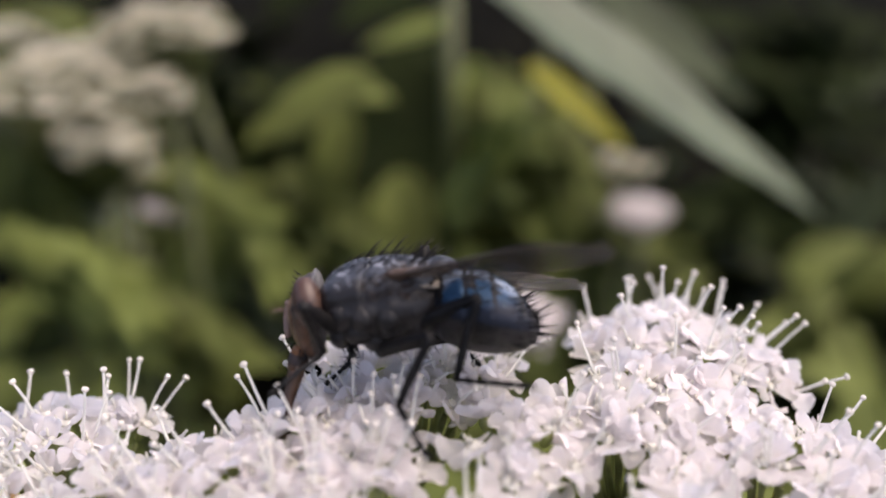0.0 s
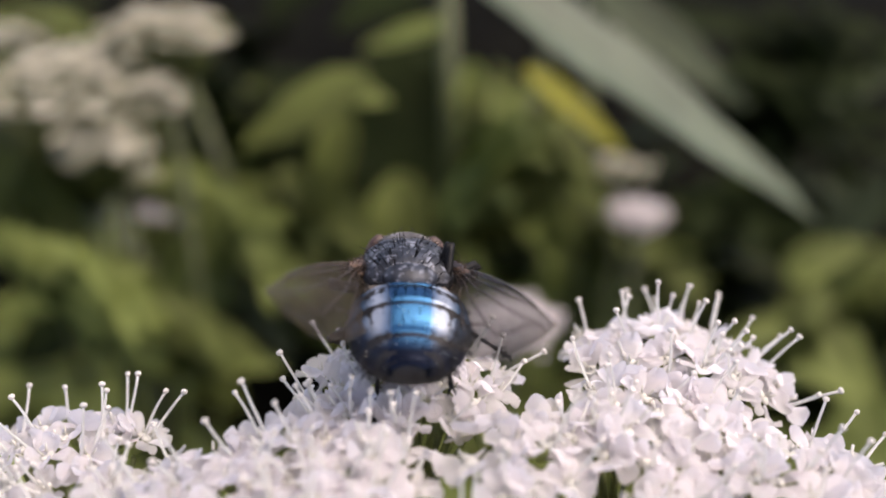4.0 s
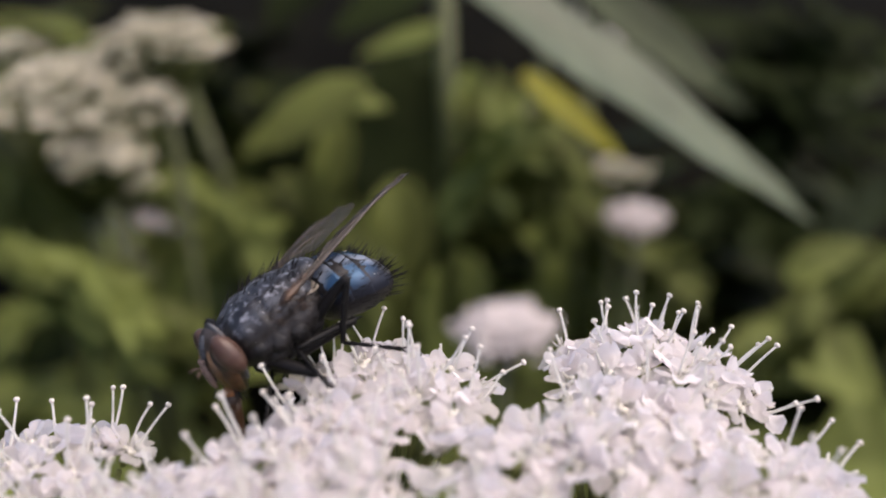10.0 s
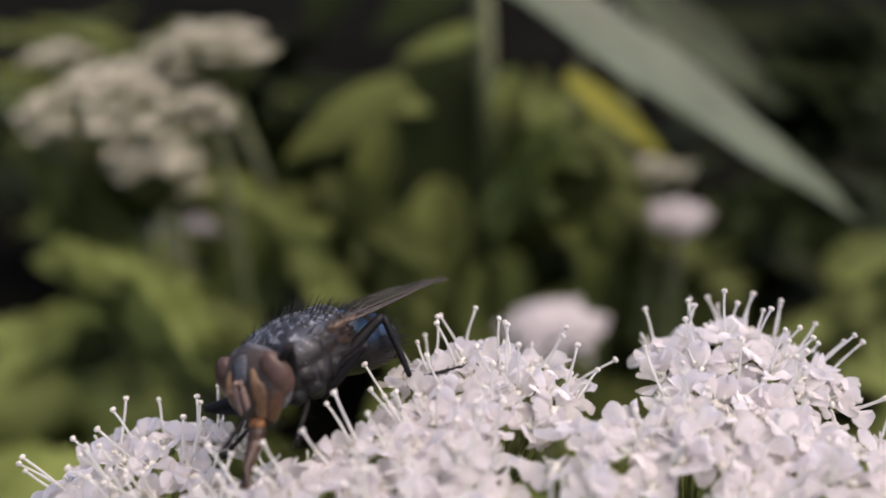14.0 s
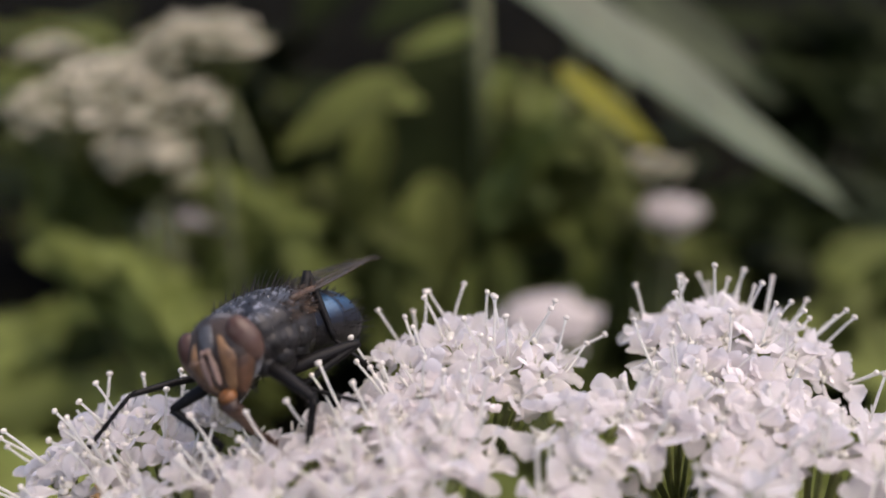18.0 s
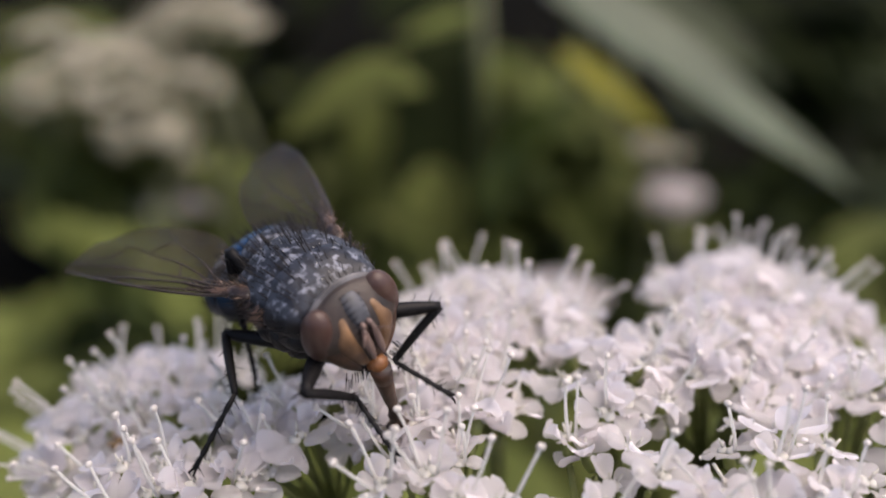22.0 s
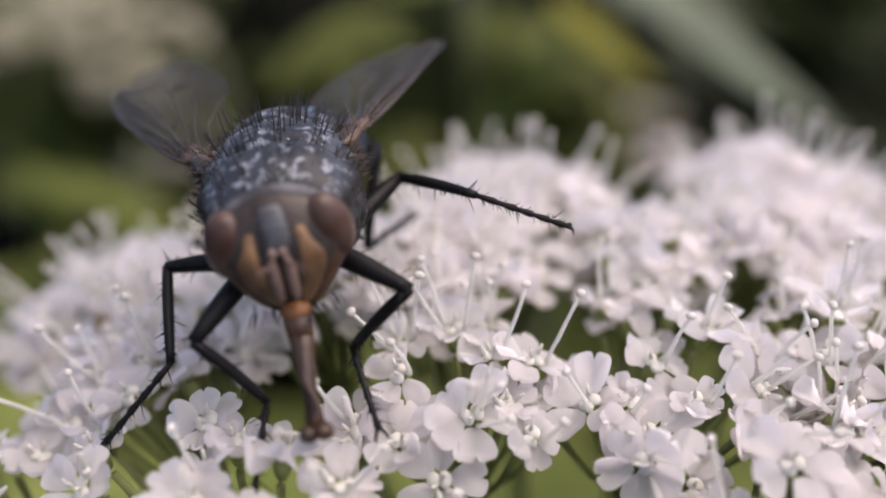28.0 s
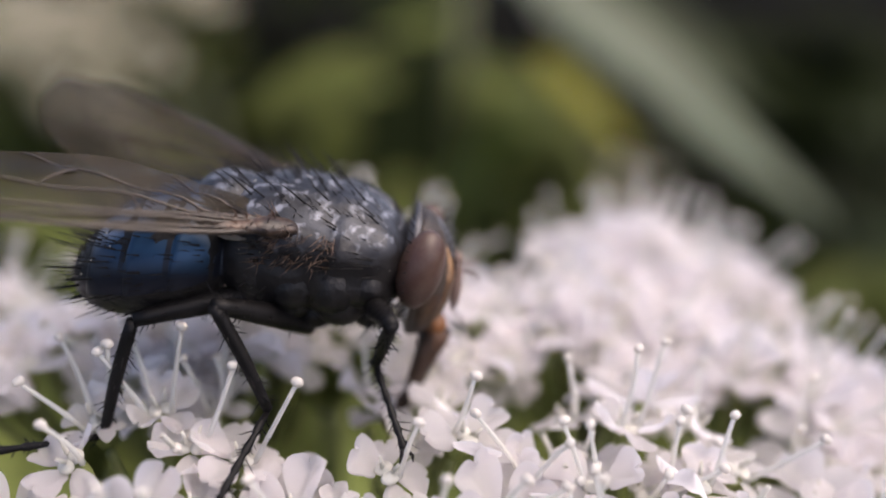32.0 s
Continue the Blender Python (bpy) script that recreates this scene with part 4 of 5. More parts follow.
WING = 9.3
wings = {}
for key, side in (("wl", 1), ("wr", -1)):
    s = Shape()
    for sheet in (0, 1):
        rows = []
        for i in range(27):
            t = i / 26
            lead, trail = wing_edges(t)
            row = []
            for j in range(9):
                y = -lead + (lead + trail) * j / 8
                z = 0.16 * math.sin(math.pi * t) - 0.03 * y * y + 0.075 * math.sin(y * 6.5 + t * 5) - 0.012 * sheet
                row.append((WING * t, side * y, z))
            rows.append(row if (sheet == 0) == (side == 1) else row[::-1])
        s.rings(rows, closed=False)
    wing = part("wing", s, MEMBRANE, fly, "smoky transparent wing with brown veins")

    def on_wing(t, f):
        lead, trail = wing_edges(t)
        y = -lead + (lead + trail) * f
        return (WING * t, side * y, 0.16 * math.sin(math.pi * t) - 0.03 * y * y + 0.075 * math.sin(y * 6.5 + t * 5))

    for line, r in (([(0, 0.05), (0.2, 0.0), (0.5, 0.0), (0.8, 0.0), (0.97, 0.1)], 0.085), ([(0, 0.1), (0.2, 0.06), (0.45, 0.03), (0.55, 0.0)], 0.06),
                    ([(0.02, 0.12), (0.3, 0.13), (0.6, 0.1), (0.82, 0.02)], 0.055), ([(0.05, 0.16), (0.3, 0.22), (0.6, 0.25), (0.9, 0.25), (0.985, 0.4)], 0.05),
                    ([(0.05, 0.2), (0.3, 0.36), (0.55, 0.5), (0.72, 0.62), (0.8, 0.45), (0.93, 0.2)], 0.045), ([(0.05, 0.25), (0.25, 0.48), (0.45, 0.68), (0.62, 0.97)], 0.045),
                    ([(0.05, 0.35), (0.15, 0.6), (0.27, 0.93)], 0.04), ([(0.36, 0.25), (0.38, 0.42)], 0.04), ([(0.5, 0.71), (0.6, 0.53)], 0.04)):
        pts = []
        for i in range(len(line) - 1):
            for q in range(4):
                k = q / 4
                pts.append(on_wing(line[i][0] + (line[i + 1][0] - line[i][0]) * k, line[i][1] + (line[i + 1][1] - line[i][1]) * k))
        pts.append(on_wing(*line[-1]))
        part("vein", Shape().tube(pts, [r * (1 - 0.55 * i / len(pts)) for i in range(len(pts))], 5), VEIN, wing, "brown wing vein")
    root = Shape()
    root.ball((0.25, 0, 0.02), (0.75, 0.34, 0.22), 10, 7)
    root.ball((1.0, -side * 0.05, 0.03), (0.9, 0.2, 0.14), 10, 7)
    for k in range(16):
        q = hr.random()
        g = hr.uniform(0.09, 0.2) * (1 - 0.4 * q)
        knob = Shape().ball((-0.2 + 2.0 * q, side * hr.uniform(-0.25, 0.55) * (1 - 0.5 * q), hr.uniform(-0.05, 0.12)), (g * 1.6, g, g * 0.8), 8, 6)
        part("root_knob", knob, ROOT, wing)
    tuft = Shape()
    for k in range(170):
        q = hr.random() ** 1.5
        tuft.hair((-0.3 + 3.2 * q, -side * hr.uniform(-0.5, 0.3) * (1 - 0.6 * q), 0.06), (hr.uniform(0.1, 0.9), -side * hr.uniform(-0.4, 0.8), hr.uniform(-0.5, 0.7)), hr.uniform(0.25, 0.7) * (1.1 - 0.6 * q), 0.024)
    part("bristles", tuft, ROOT, wing, "brown hairs at the wing root")
    part("wing_root", root, ROOT, wing, "brown knobbly wing root")
    wings[key] = wing
    c = Shape()
    c.ball((-1.75, side * 1.35, 0.8), (0.85, 0.62, 0.09), 14, 7, turn=Euler((-side * 0.55, -0.15, side * 0.35)).to_quaternion())
    c.ball((-1.15, side * 1.75, 0.95), (0.4, 0.24, 0.12), 12, 7, turn=Euler((side * 0.7, -0.4, 0)).to_quaternion())
    part("calypter", c, CALYPTER, thorax, "pale scale behind the wing root")

# grains of pollen caught on the back
for ob, count, low, high in ((thorax, 90, -2.2, 2.2), (abdomen, 40, -6.0, -4.6)):
    s = Shape()
    for k in range(count):
        x, a = hr.uniform(low, high), hr.uniform(0.1, 3.04)
        if ob is thorax:
            w, h, cz = [np.interp(x, [q[0] for q in THORAX_SECTIONS[::-1]], [q[i] for q in THORAX_SECTIONS[::-1]]) for i in (1, 2, 4)]
        else:
            _, w, h, _, cz = ab_ring(x, 0.1)
        g = hr.uniform(0.012, 0.026)
        s.ball((x, w * math.cos(a), cz + h * math.sin(a)), (g, g, g), 5, 4)
    tagged(part("pollen", s, DUST, ob, "white pollen grains"), kind="stuff")

# legs: each limb along x from its joint
SPANS = {1: (2.9, 2.7, 2.5), 2: (3.2, 3.1, 2.9), 3: (3.4, 3.3, 3.0)}
HIPS = {1: (1.65, 0.9, -1.0), 2: (0.2, 1.0, -1.8), 3: (-0.95, 1.1, -1.05)}
POLES = {1: (0.05, 0.6, 0.8), 2: (-0.65, 0.71, 0.26), 3: (-0.45, 0.26, 0.85)}
RISE = {1: (0.54, 0.96), 2: (0.56, 0.94), 3: (0.06, 0.7)}


def limb(length, r0, r1):
    s = Shape()
    k = 9
    s.tube([(length * i / k, 0, 0.05 * math.sin(math.pi * i / k)) for i in range(k + 1)],
           [(r0 + (r1 - r0) * i / k) * (0.8 + 0.35 * math.sin(math.pi * (0.15 + 0.7 * i / k))) for i in range(k + 1)], 10)
    return s


def tarsus(length):
    path, radii = [], []
    for i in range(5):
        a, b = length * (i / 5) ** 0.85, length * ((i + 1) / 5) ** 0.85
        path += [(a, 0, 0), (a + (b - a) * 0.8, 0, 0)]
        radii += [0.075, 0.115]
    return Shape().tube(path + [(length, 0, 0)], radii + [0.08], 8)


def bristles(length, r, count, seed, claws=False):
    s = Shape()
    q = random.Random(seed)
    for i in range(count):
        a, x = q.uniform(0, 6.28), q.uniform(0.05, 1) * length
        s.hair((x, r * math.cos(a), r * math.sin(a)), (0.8, math.cos(a), math.sin(a)), q.uniform(0.14, 0.24) if i % 7 else q.uniform(0.4, 0.6), 0.014 if i % 7 else 0.022)
    if claws:
        for side in (1, -1):
            s.tube([(length, side * 0.05, 0), (length + 0.2, side * 0.16, 0.03), (length + 0.3, side * 0.18, -0.12)], [0.06, 0.045, 0.015], 5)
    return s


LEGS = {}
for n in (1, 2, 3):
    a, b, c = SPANS[n]
    kinds = (("thigh", limb(a, 0.32, 0.2), bristles(a, 0.23, 70, n)), ("shin", limb(b, 0.17, 0.13), bristles(b, 0.12, 80, 10 + n)), ("foot", tarsus(c), bristles(c, 0.1, 60, 20 + n, True)))
    meshes = [(name, x.mesh(name, [DARK]), y.mesh("bristles", [HAIR])) for name, x, y in kinds]
    for side in "LR":
        made = []
        for name, x, y in meshes:
            made.append(part(name, x, None, fly, "black bristly " + name + " of a leg"))
            part("bristles", y, None, made[-1])
        LEGS[side + str(n)] = tuple(made)


cam.data.dof.focus_object = wings["wr"]


def bone(p, q):
    """The pose of a limb from p towards q, in millimetres."""
    return place(*p, (q - p).to_track_quat("X", "Z"))


def bend(key, foot):
    """Poses of thigh, shin and foot of one leg for a foothold in the fly's space."""
    n, side = int(key[1]), 1 if key[0] == "L" else -1
    l1, l2, l3 = SPANS[n]
    hip, foot = Vector(HIPS[n]), Vector(foot)
    hip.y *= side
    flat = Vector((foot.x - hip.x, foot.y - hip.y, 0))
    spread = max(0.0, min(1.0, (flat.length - 2.5) / 2)) if n == 3 else 1.0
    up, back = 1 + (RISE[n][0] - 1) * spread, 0.2 + (RISE[n][1] - 0.2) * spread
    ankle = foot + (Vector((0, 0, up)) - flat.normalized() * back).normalized() * l3
    d = ankle - hip
    reach = max(abs(l1 - l2) + 0.3, min(d.length, (l1 + l2) * 0.985))
    ankle = hip + d.normalized() * reach
    pole = Vector(POLES[n])
    pole.y *= side
    u = d.normalized()
    pole = (pole - u * pole.dot(u)).normalized()
    c = max(-1, min(1, (l1 * l1 + reach * reach - l2 * l2) / (2 * l1 * reach)))
    knee = hip + (u * c + pole * math.sqrt(1 - c * c)) * l1
    thigh = bone(hip, knee)
    return thigh, bone(knee, ankle), bone(ankle, foot)


def wing_pose(key, d, tilt):
    side = 1 if key == "wl" else -1
    x = Vector(d).normalized()
    z = Vector((0, side * tilt, 1))
    z = (z - x * z.dot(x)).normalized()
    m = Matrix((x, z.cross(x), z)).transposed().to_4x4()
    return Matrix.Translation(mm(-0.6, side * 2.0, 1.05)) @ m


FLY_ROWS, WING_ROWS, LEG_ROWS, MOUTH_ROWS = [], {"wl": [], "wr": []}, {k: ([], [], []) for k in LEGS}, []


def moment(t, at, left, right, tilt, mouth, **feet):
    """One moment of the fly: its pose, the ways of its wings and their tilt, the lean of its proboscis and its six footholds."""
    FLY_ROWS.append((t, at))
    WING_ROWS["wl"].append((t, wing_pose("wl", left, tilt[0])))
    WING_ROWS["wr"].append((t, wing_pose("wr", right, tilt[1])))
    MOUTH_ROWS.append((t, Matrix.Translation(mm(HX + 0.4, 0, -1.95)) @ Matrix.Rotation(radians(mouth), 4, "Y")))
    for k, foot in feet.items():
        for rows, m in zip(LEG_ROWS[k], bend(k, foot)):
            rows.append((t, m))


def motions():
    moment(0, pose(-0.00051, -0.00529, -0.00102, 27.5, 4.7, 180.4), (-0.78, 0.624, 0.046), (-0.869, -0.489, -0.076), (-0.25, -0.25), -12,
           L1=(4.15, 2.6, -2.9), L2=(-1.4, 4.75, -5.34), L3=(-5.2, 3.71, -3.31), R1=(3.21, -2.36, -3.52), R2=(0.58, -4.94, -2.05), R3=(-3.73, -3.45, -3.05))
    moment(1, pose(-0.00062, -0.00558, -0.00078, 28.1, 5.8, 178.8), (-0.808, 0.588, 0.042), (-0.862, -0.503, -0.059), (-0.2, -0.25), -12,
           L1=(4.03, 2.55, -3.04), L2=(-1.39, 4.37, -3.96), L3=(-5.27, 3.54, -3.44), R1=(3.3, -2.42, -3.49), R2=(0.64, -5.05, -2.03), R3=(-3.65, -3.62, -3.19))
    moment(1.2, pose(-0.00059, -0.00572, -0.00059, 22.7, 6.2, 179.0), (-0.827, 0.487, 0.282), (-0.876, -0.445, -0.188), (-0.15, -0.2), -12,
           L1=(3.69, 2.6, -3.02), L2=(-0.54, 4.59, -4.03), L3=(-4.72, 3.6, -3.41), R1=(3.25, -2.22, -3.43), R2=(0.64, -5, -2.27), R3=(-4.15, -4.19, -2.74))
    moment(1.6, pose(-0.00079, -0.00070, -0.00223, 12.8, 6.4, 146.7), (-0.876, 0.452, 0.167), (-0.925, -0.37, 0.082), (0.6, -0.15), -12,
           L1=(2.85, 1.93, -3.6), L2=(0.3, 6.02, -3.81), L3=(-5.6, 4.29, -2.76), R1=(3.58, -1.85, -3.9), R2=(-2.42, -2.49, -3.54), R3=(-4.64, -3.84, -3.26))
    moment(2, pose(-0.00115, -0.00028, -0.00261, 17.1, 4.5, 136.0), (-0.899, 0.438, 0.018), (-0.901, -0.401, 0.165), (1.25, -0.3), -12,
           L1=(2.73, 1.72, -4.02), L2=(-1, 4.58, -4.47), L3=(-7.04, 2.58, -3.12), R1=(3.41, -1.7, -4.12), R2=(-2.42, -2.63, -3.46), R3=(-4.39, -3.06, -3.39))
    moment(3, pose(-0.00114, -0.00034, -0.00256, 20.0, 7.0, 127.1), (-0.944, 0.331, -0.002), (-0.948, -0.251, 0.194), (1.15, -0.5), -12,
           L1=(2.68, 1.66, -4.05), L2=(-1.54, 3.78, -4.73), L3=(-7.43, 1.35, -3.14), R1=(3.4, -1.58, -4.09), R2=(-2.33, -2.99, -3.46), R3=(-3.7, -2.73, -3.18))
    moment(3.5, pose(0.00023, -0.00107, -0.00173, 5.2, 4.0, 97.5), (-0.902, 0.365, 0.231), (-0.939, -0.31, 0.152), (-1.2, -0.75), -12,
           L1=(3.69, 2.17, -3.17), L2=(-1, 3.86, -5.45), L3=(-5.07, 1.34, -3.88), R1=(3.44, -3.01, -2.96), R2=(-0.41, -4.75, -3.28), R3=(-4.23, -1.98, -2.94))
    moment(5.5, pose(0.00086, -0.00073, -0.00144, 4.2, 14.9, 86.6), (-0.942, 0.299, 0.154), (-0.949, -0.298, 0.102), (-0.75, -1.45), -12,
           L1=(3.8, 2.5, -2.8), L2=(0.56, 3.1, -2.79), L3=(-4.74, 0.7, -5.02), R1=(3.85, -2.69, -2.59), R2=(0.1, -4.6, -3.53), R3=(-4.21, -1.77, -2.98))
    moment(6, pose(0.00246, -0.00054, -0.00131, 17.0, 24.5, 81.4), (-0.947, 0.313, 0.07), (-0.957, -0.252, 0.143), (-0.04, -0.1), -12,
           L1=(4.02, 2.14, -2.7), L2=(0.57, 3.22, -4.36), L3=(-4.2, -0.06, -5.71), R1=(3.87, -2.96, -2.01), R2=(0.15, -3.4, -3.61), R3=(-4.35, -3.6, -3.55))
    moment(7, pose(0.00440, -0.00023, -0.00197, 1.8, 38.3, 69.0), (-0.988, 0.136, 0.079), (-0.921, -0.388, 0.034), (0, 0.2), -12,
           L1=(3.8, 2.93, -2.51), L2=(-0.04, 5.41, -4.31), L3=(-4.07, 3.09, -4.45), R1=(4.17, -2.22, -2.13), R2=(-0.16, -1.41, -4.17), R3=(-4.31, -2.44, -4.71))
    moment(7.6, pose(0.00508, 0.00091, -0.00275, 4.9, 40.2, 62.2), (-0.959, 0.251, 0.134), (-0.952, -0.279, 0.13), (0, 0.2), -12,
           L1=(3.6, 2.78, -2.61), L2=(-0.18, 4.74, -3.96), L3=(-4.37, 2.88, -4.23), R1=(4.03, -2.31, -2.02), R2=(0.46, -3.73, -2.95), R3=(-4, -3.72, -4.09))
    moment(8, pose(-0.00457, 0.00287, -0.00262, -6.5, 29.2, 102.9), (-0.967, 0.249, 0.057), (-0.939, -0.329, 0.101), (0.06, -0.2), -12,
           L1=(3.62, 3.01, -2.37), L2=(0.12, 3.72, -1.94), L3=(-4.48, 2.75, -3.91), R1=(3.94, -2.16, -2.48), R2=(1.2, -4.4, -3.17), R3=(-3.45, -3.74, -4.2))
    moment(9, pose(-0.00476, 0.00331, -0.00326, -5.1, 35.4, 98.4), (-0.984, 0.167, -0.068), (-0.933, -0.357, 0.046), (0.02, -0.2), -12,
           L1=(3.57, 3.22, -2.22), L2=(0.23, 3.3, -3.54), L3=(-4.26, 2.74, -4.9), R1=(4.15, -1.91, -2.03), R2=(1.61, -4.32, -2.74), R3=(-3.13, -1.79, -3.42))
    moment(9.5, pose(0.00021, 0.00185, -0.00260, 18.6, -6.7, 210.3), (-0.99, 0.074, 0.12), (-0.943, -0.317, 0.099), (-0.05, -0.15), -12,
           L1=(3.75, 1.92, -3.75), L2=(1.02, 4.03, -4.15), L3=(-2.61, 2.61, -4.27), R1=(3.16, -3.15, -2.85), R2=(0.09, -5.03, -2.49), R3=(-4.66, -3.9, -2.58))
    moment(10, pose(-0.00496, 0.00021, -0.00335, 19.9, 19.2, 218.1), (-0.978, -0.161, 0.132), (-0.825, -0.565, -0.026), (-0.2, 0.15), -12,
           L1=(3.17, 2.09, -3), L2=(0.55, 4.52, -2.69), L3=(-3.23, 4.52, -3.39), R1=(2.95, -3.6, -2.63), R2=(-0.32, -4.93, -2.93), R3=(-4.61, -3.05, -3.7))
    moment(10.6, pose(-0.00557, 0.00015, -0.00348, 21.1, 20.8, 223.8), (-0.894, 0.357, 0.27), (-0.858, -0.473, -0.199), (-0.15, -0.05), -12,
           L1=(4.24, 1.23, -2.89), L2=(2.02, 3.9, -3.46), L3=(-2.59, 4.22, -4.17), R1=(2.87, -3.56, -2.6), R2=(-0.4, -4.78, -2.94), R3=(-4.59, -2.79, -3.74))
    moment(11, pose(-0.00883, 0.00010, -0.00387, 20.9, -3.4, 220.0), (-0.986, -0.13, 0.103), (-0.813, -0.512, -0.279), (-0.5, -0.65), -12,
           L1=(3.94, 1.67, -3.43), L2=(0.82, 4.51, -3.6), L3=(-4.82, 5.02, -2.98), R1=(3.57, -3.13, -3.43), R2=(-0.65, -4.91, -2.45), R3=(-5.03, -3, -2.76))
    moment(12, pose(-0.00959, -0.00088, -0.00416, 19.2, -2.7, 212.5), (-0.986, -0.127, 0.109), (-0.763, -0.553, -0.335), (-0.6, -0.6), -12,
           L1=(3.02, 2.2, -3.22), L2=(0.73, 4.51, -3.22), L3=(-6.88, 5.56, -1.8), R1=(3.13, -2.7, -3.7), R2=(-2.24, -3.11, -3.93), R3=(-5, -3.21, -2.68))
    moment(13, pose(-0.01062, -0.00153, -0.00439, 19.8, -2.2, 213.8), (-0.993, -0.083, 0.086), (-0.772, -0.53, -0.352), (-0.55, -0.6), -12,
           L1=(3.32, 2, -3.18), L2=(0.22, 4.52, -2.4), L3=(-7.62, 6.24, -1.68), R1=(2.34, -2.36, -3.97), R2=(-2.39, -2.94, -3.88), R3=(-5.76, -2.43, -4.15))
    moment(13.5, pose(-0.00882, -0.00106, -0.00321, 22.3, -16.7, 232.7), (-0.995, 0.081, -0.057), (-0.739, -0.54, -0.403), (0.2, -3.7), 50,
           L1=(3.39, 1.46, -3.78), L2=(2, 2.95, -5.1), L3=(-5.48, 5.39, -3.07), R1=(3.12, -3.12, -4.17), R2=(-0.24, -5.02, -2.11), R3=(-4.85, -3.52, -2.07))
    moment(14, pose(-0.00816, -0.00346, -0.00327, 20.9, -7.9, 241.4), (-0.991, 0.119, -0.055), (-0.703, -0.548, -0.453), (0.1, -0.5), -40,
           L1=(5.51, -0.04, -1.75), L2=(3.15, 1.54, -2.68), L3=(-5.36, 5.65, -2.92), R1=(3.49, -2.64, -3.08), R2=(-0.01, -5.08, -2.25), R3=(-4.75, -3.91, -2.35))
    moment(14.5, pose(-0.00710, -0.00230, -0.00361, -0.9, -23.7, 272.8), (-0.943, 0.333, -0.021), (-0.928, -0.358, -0.102), (0.25, 1.7), 42,
           L1=(3.29, 2.08, -2.73), L2=(1.29, 5.82, -3.12), L3=(-3.49, 7.64, -1.21), R1=(3.66, -2.12, -3.74), R2=(0.7, -5.33, -2.54), R3=(-4.64, -3.23, -2.09))
    moment(16.5, pose(-0.00669, -0.00255, -0.00348, 3.2, -27.7, 276.6), (-0.95, 0.311, -0.01), (-0.905, -0.421, -0.052), (0.65, 1.1), 50,
           L1=(3.27, 2.36, -3.69), L2=(0.92, 3.75, -3.09), L3=(-3.38, 7.19, -1.64), R1=(3.05, -2.82, -3.43), R2=(0.75, -3.86, -4.33), R3=(-4.49, -3.56, -2.06))
    moment(17, pose(-0.00758, -0.00402, -0.00333, 24.2, -18.2, 258.0), (-0.997, 0.079, 0.01), (-0.759, -0.651, 0.033), (0.1, 0.5), -12,
           L1=(4.01, 1.58, -4.62), L2=(0.45, 4.49, -2.92), L3=(-4.68, 5.85, -2.97), R1=(2.61, -0.75, -3.89), R2=(-0.09, -4.94, -1.97), R3=(-4.78, -3.71, -1.65))
    moment(18, pose(-0.00888, -0.00458, -0.00290, 27.5, -14.0, 248.0), (-1, 0.004, 0.023), (-0.816, -0.445, -0.37), (0.25, -0.6), 36,
           L1=(3.52, 3.28, -6.57), L2=(0.16, 3.75, -4.12), L3=(-3.71, 2.9, -3.94), R1=(4.33, -3.3, -4.89), R2=(3.67, -7.88, -1.84), R3=(-4.8, -3.95, -1.91))
    moment(18.5, pose(-0.00863, -0.00460, -0.00262, 19.6, -26.4, 297.9), (-0.849, 0.492, -0.191), (-0.912, -0.31, -0.27), (2.3, 2.9), -12,
           L1=(3.36, 1.53, -4.46), L2=(0.63, 3.91, -4.53), L3=(-4.69, 3.84, -3), R1=(3.69, -2.26, -4.39), R2=(0.06, -6.35, -1.65), R3=(-3.94, -3.22, -3.47))
    moment(19, pose(-0.00826, -0.00362, -0.00296, 15.0, -7.7, 285.0), (-0.932, 0.336, -0.138), (-0.853, -0.519, -0.052), (-0.15, -0.3), 40,
           L1=(4, 1.3, -4.07), L2=(1.31, 3.26, -5.1), L3=(-4.68, 3, -3.35), R1=(5.16, -0.54, -5.12), R2=(1.44, -8.72, -0.96), R3=(-2.46, -3.9, -5.18))
    moment(20, pose(-0.00839, -0.00421, -0.00254, 19.4, -5.7, 285.6), (-0.946, 0.296, -0.13), (-0.846, -0.531, -0.045), (-0.2, -0.25), -10,
           L1=(4.33, 1.7, -4.65), L2=(1.53, 2.64, -5.51), L3=(-4.71, 2.86, -3.61), R1=(5.33, -0.72, -5.28), R2=(1.17, -8.35, -0.49), R3=(-2.6, -3.49, -4.93))
    moment(21, pose(-0.00797, -0.00520, -0.00278, 9.0, -12.6, 295.5), (-0.897, 0.404, 0.182), (-0.892, -0.452, 0.024), (0.3, 1), -40,
           L1=(4.15, 1.85, -5), L2=(0.6, 3.15, -4.47), L3=(-4.78, 3.38, -3), R1=(5.25, -1.47, -5.41), R2=(1.36, -6.2, -3.95), R3=(-2.71, -1.94, -4.42))
    moment(22, pose(-0.00673, -0.00992, -0.00059, 16.1, -1.2, 307.6), (-0.946, 0.323, 0.027), (-0.897, -0.44, 0.037), (-0.05, 0.2), 10,
           L1=(4.37, 1.95, -4.31), L2=(-0.08, 4.27, -3.99), L3=(-4.82, 3.16, -3.84), R1=(5.39, -1.37, -3.87), R2=(0.87, -6.71, -2.92), R3=(-2.53, -2.6, -4.03))
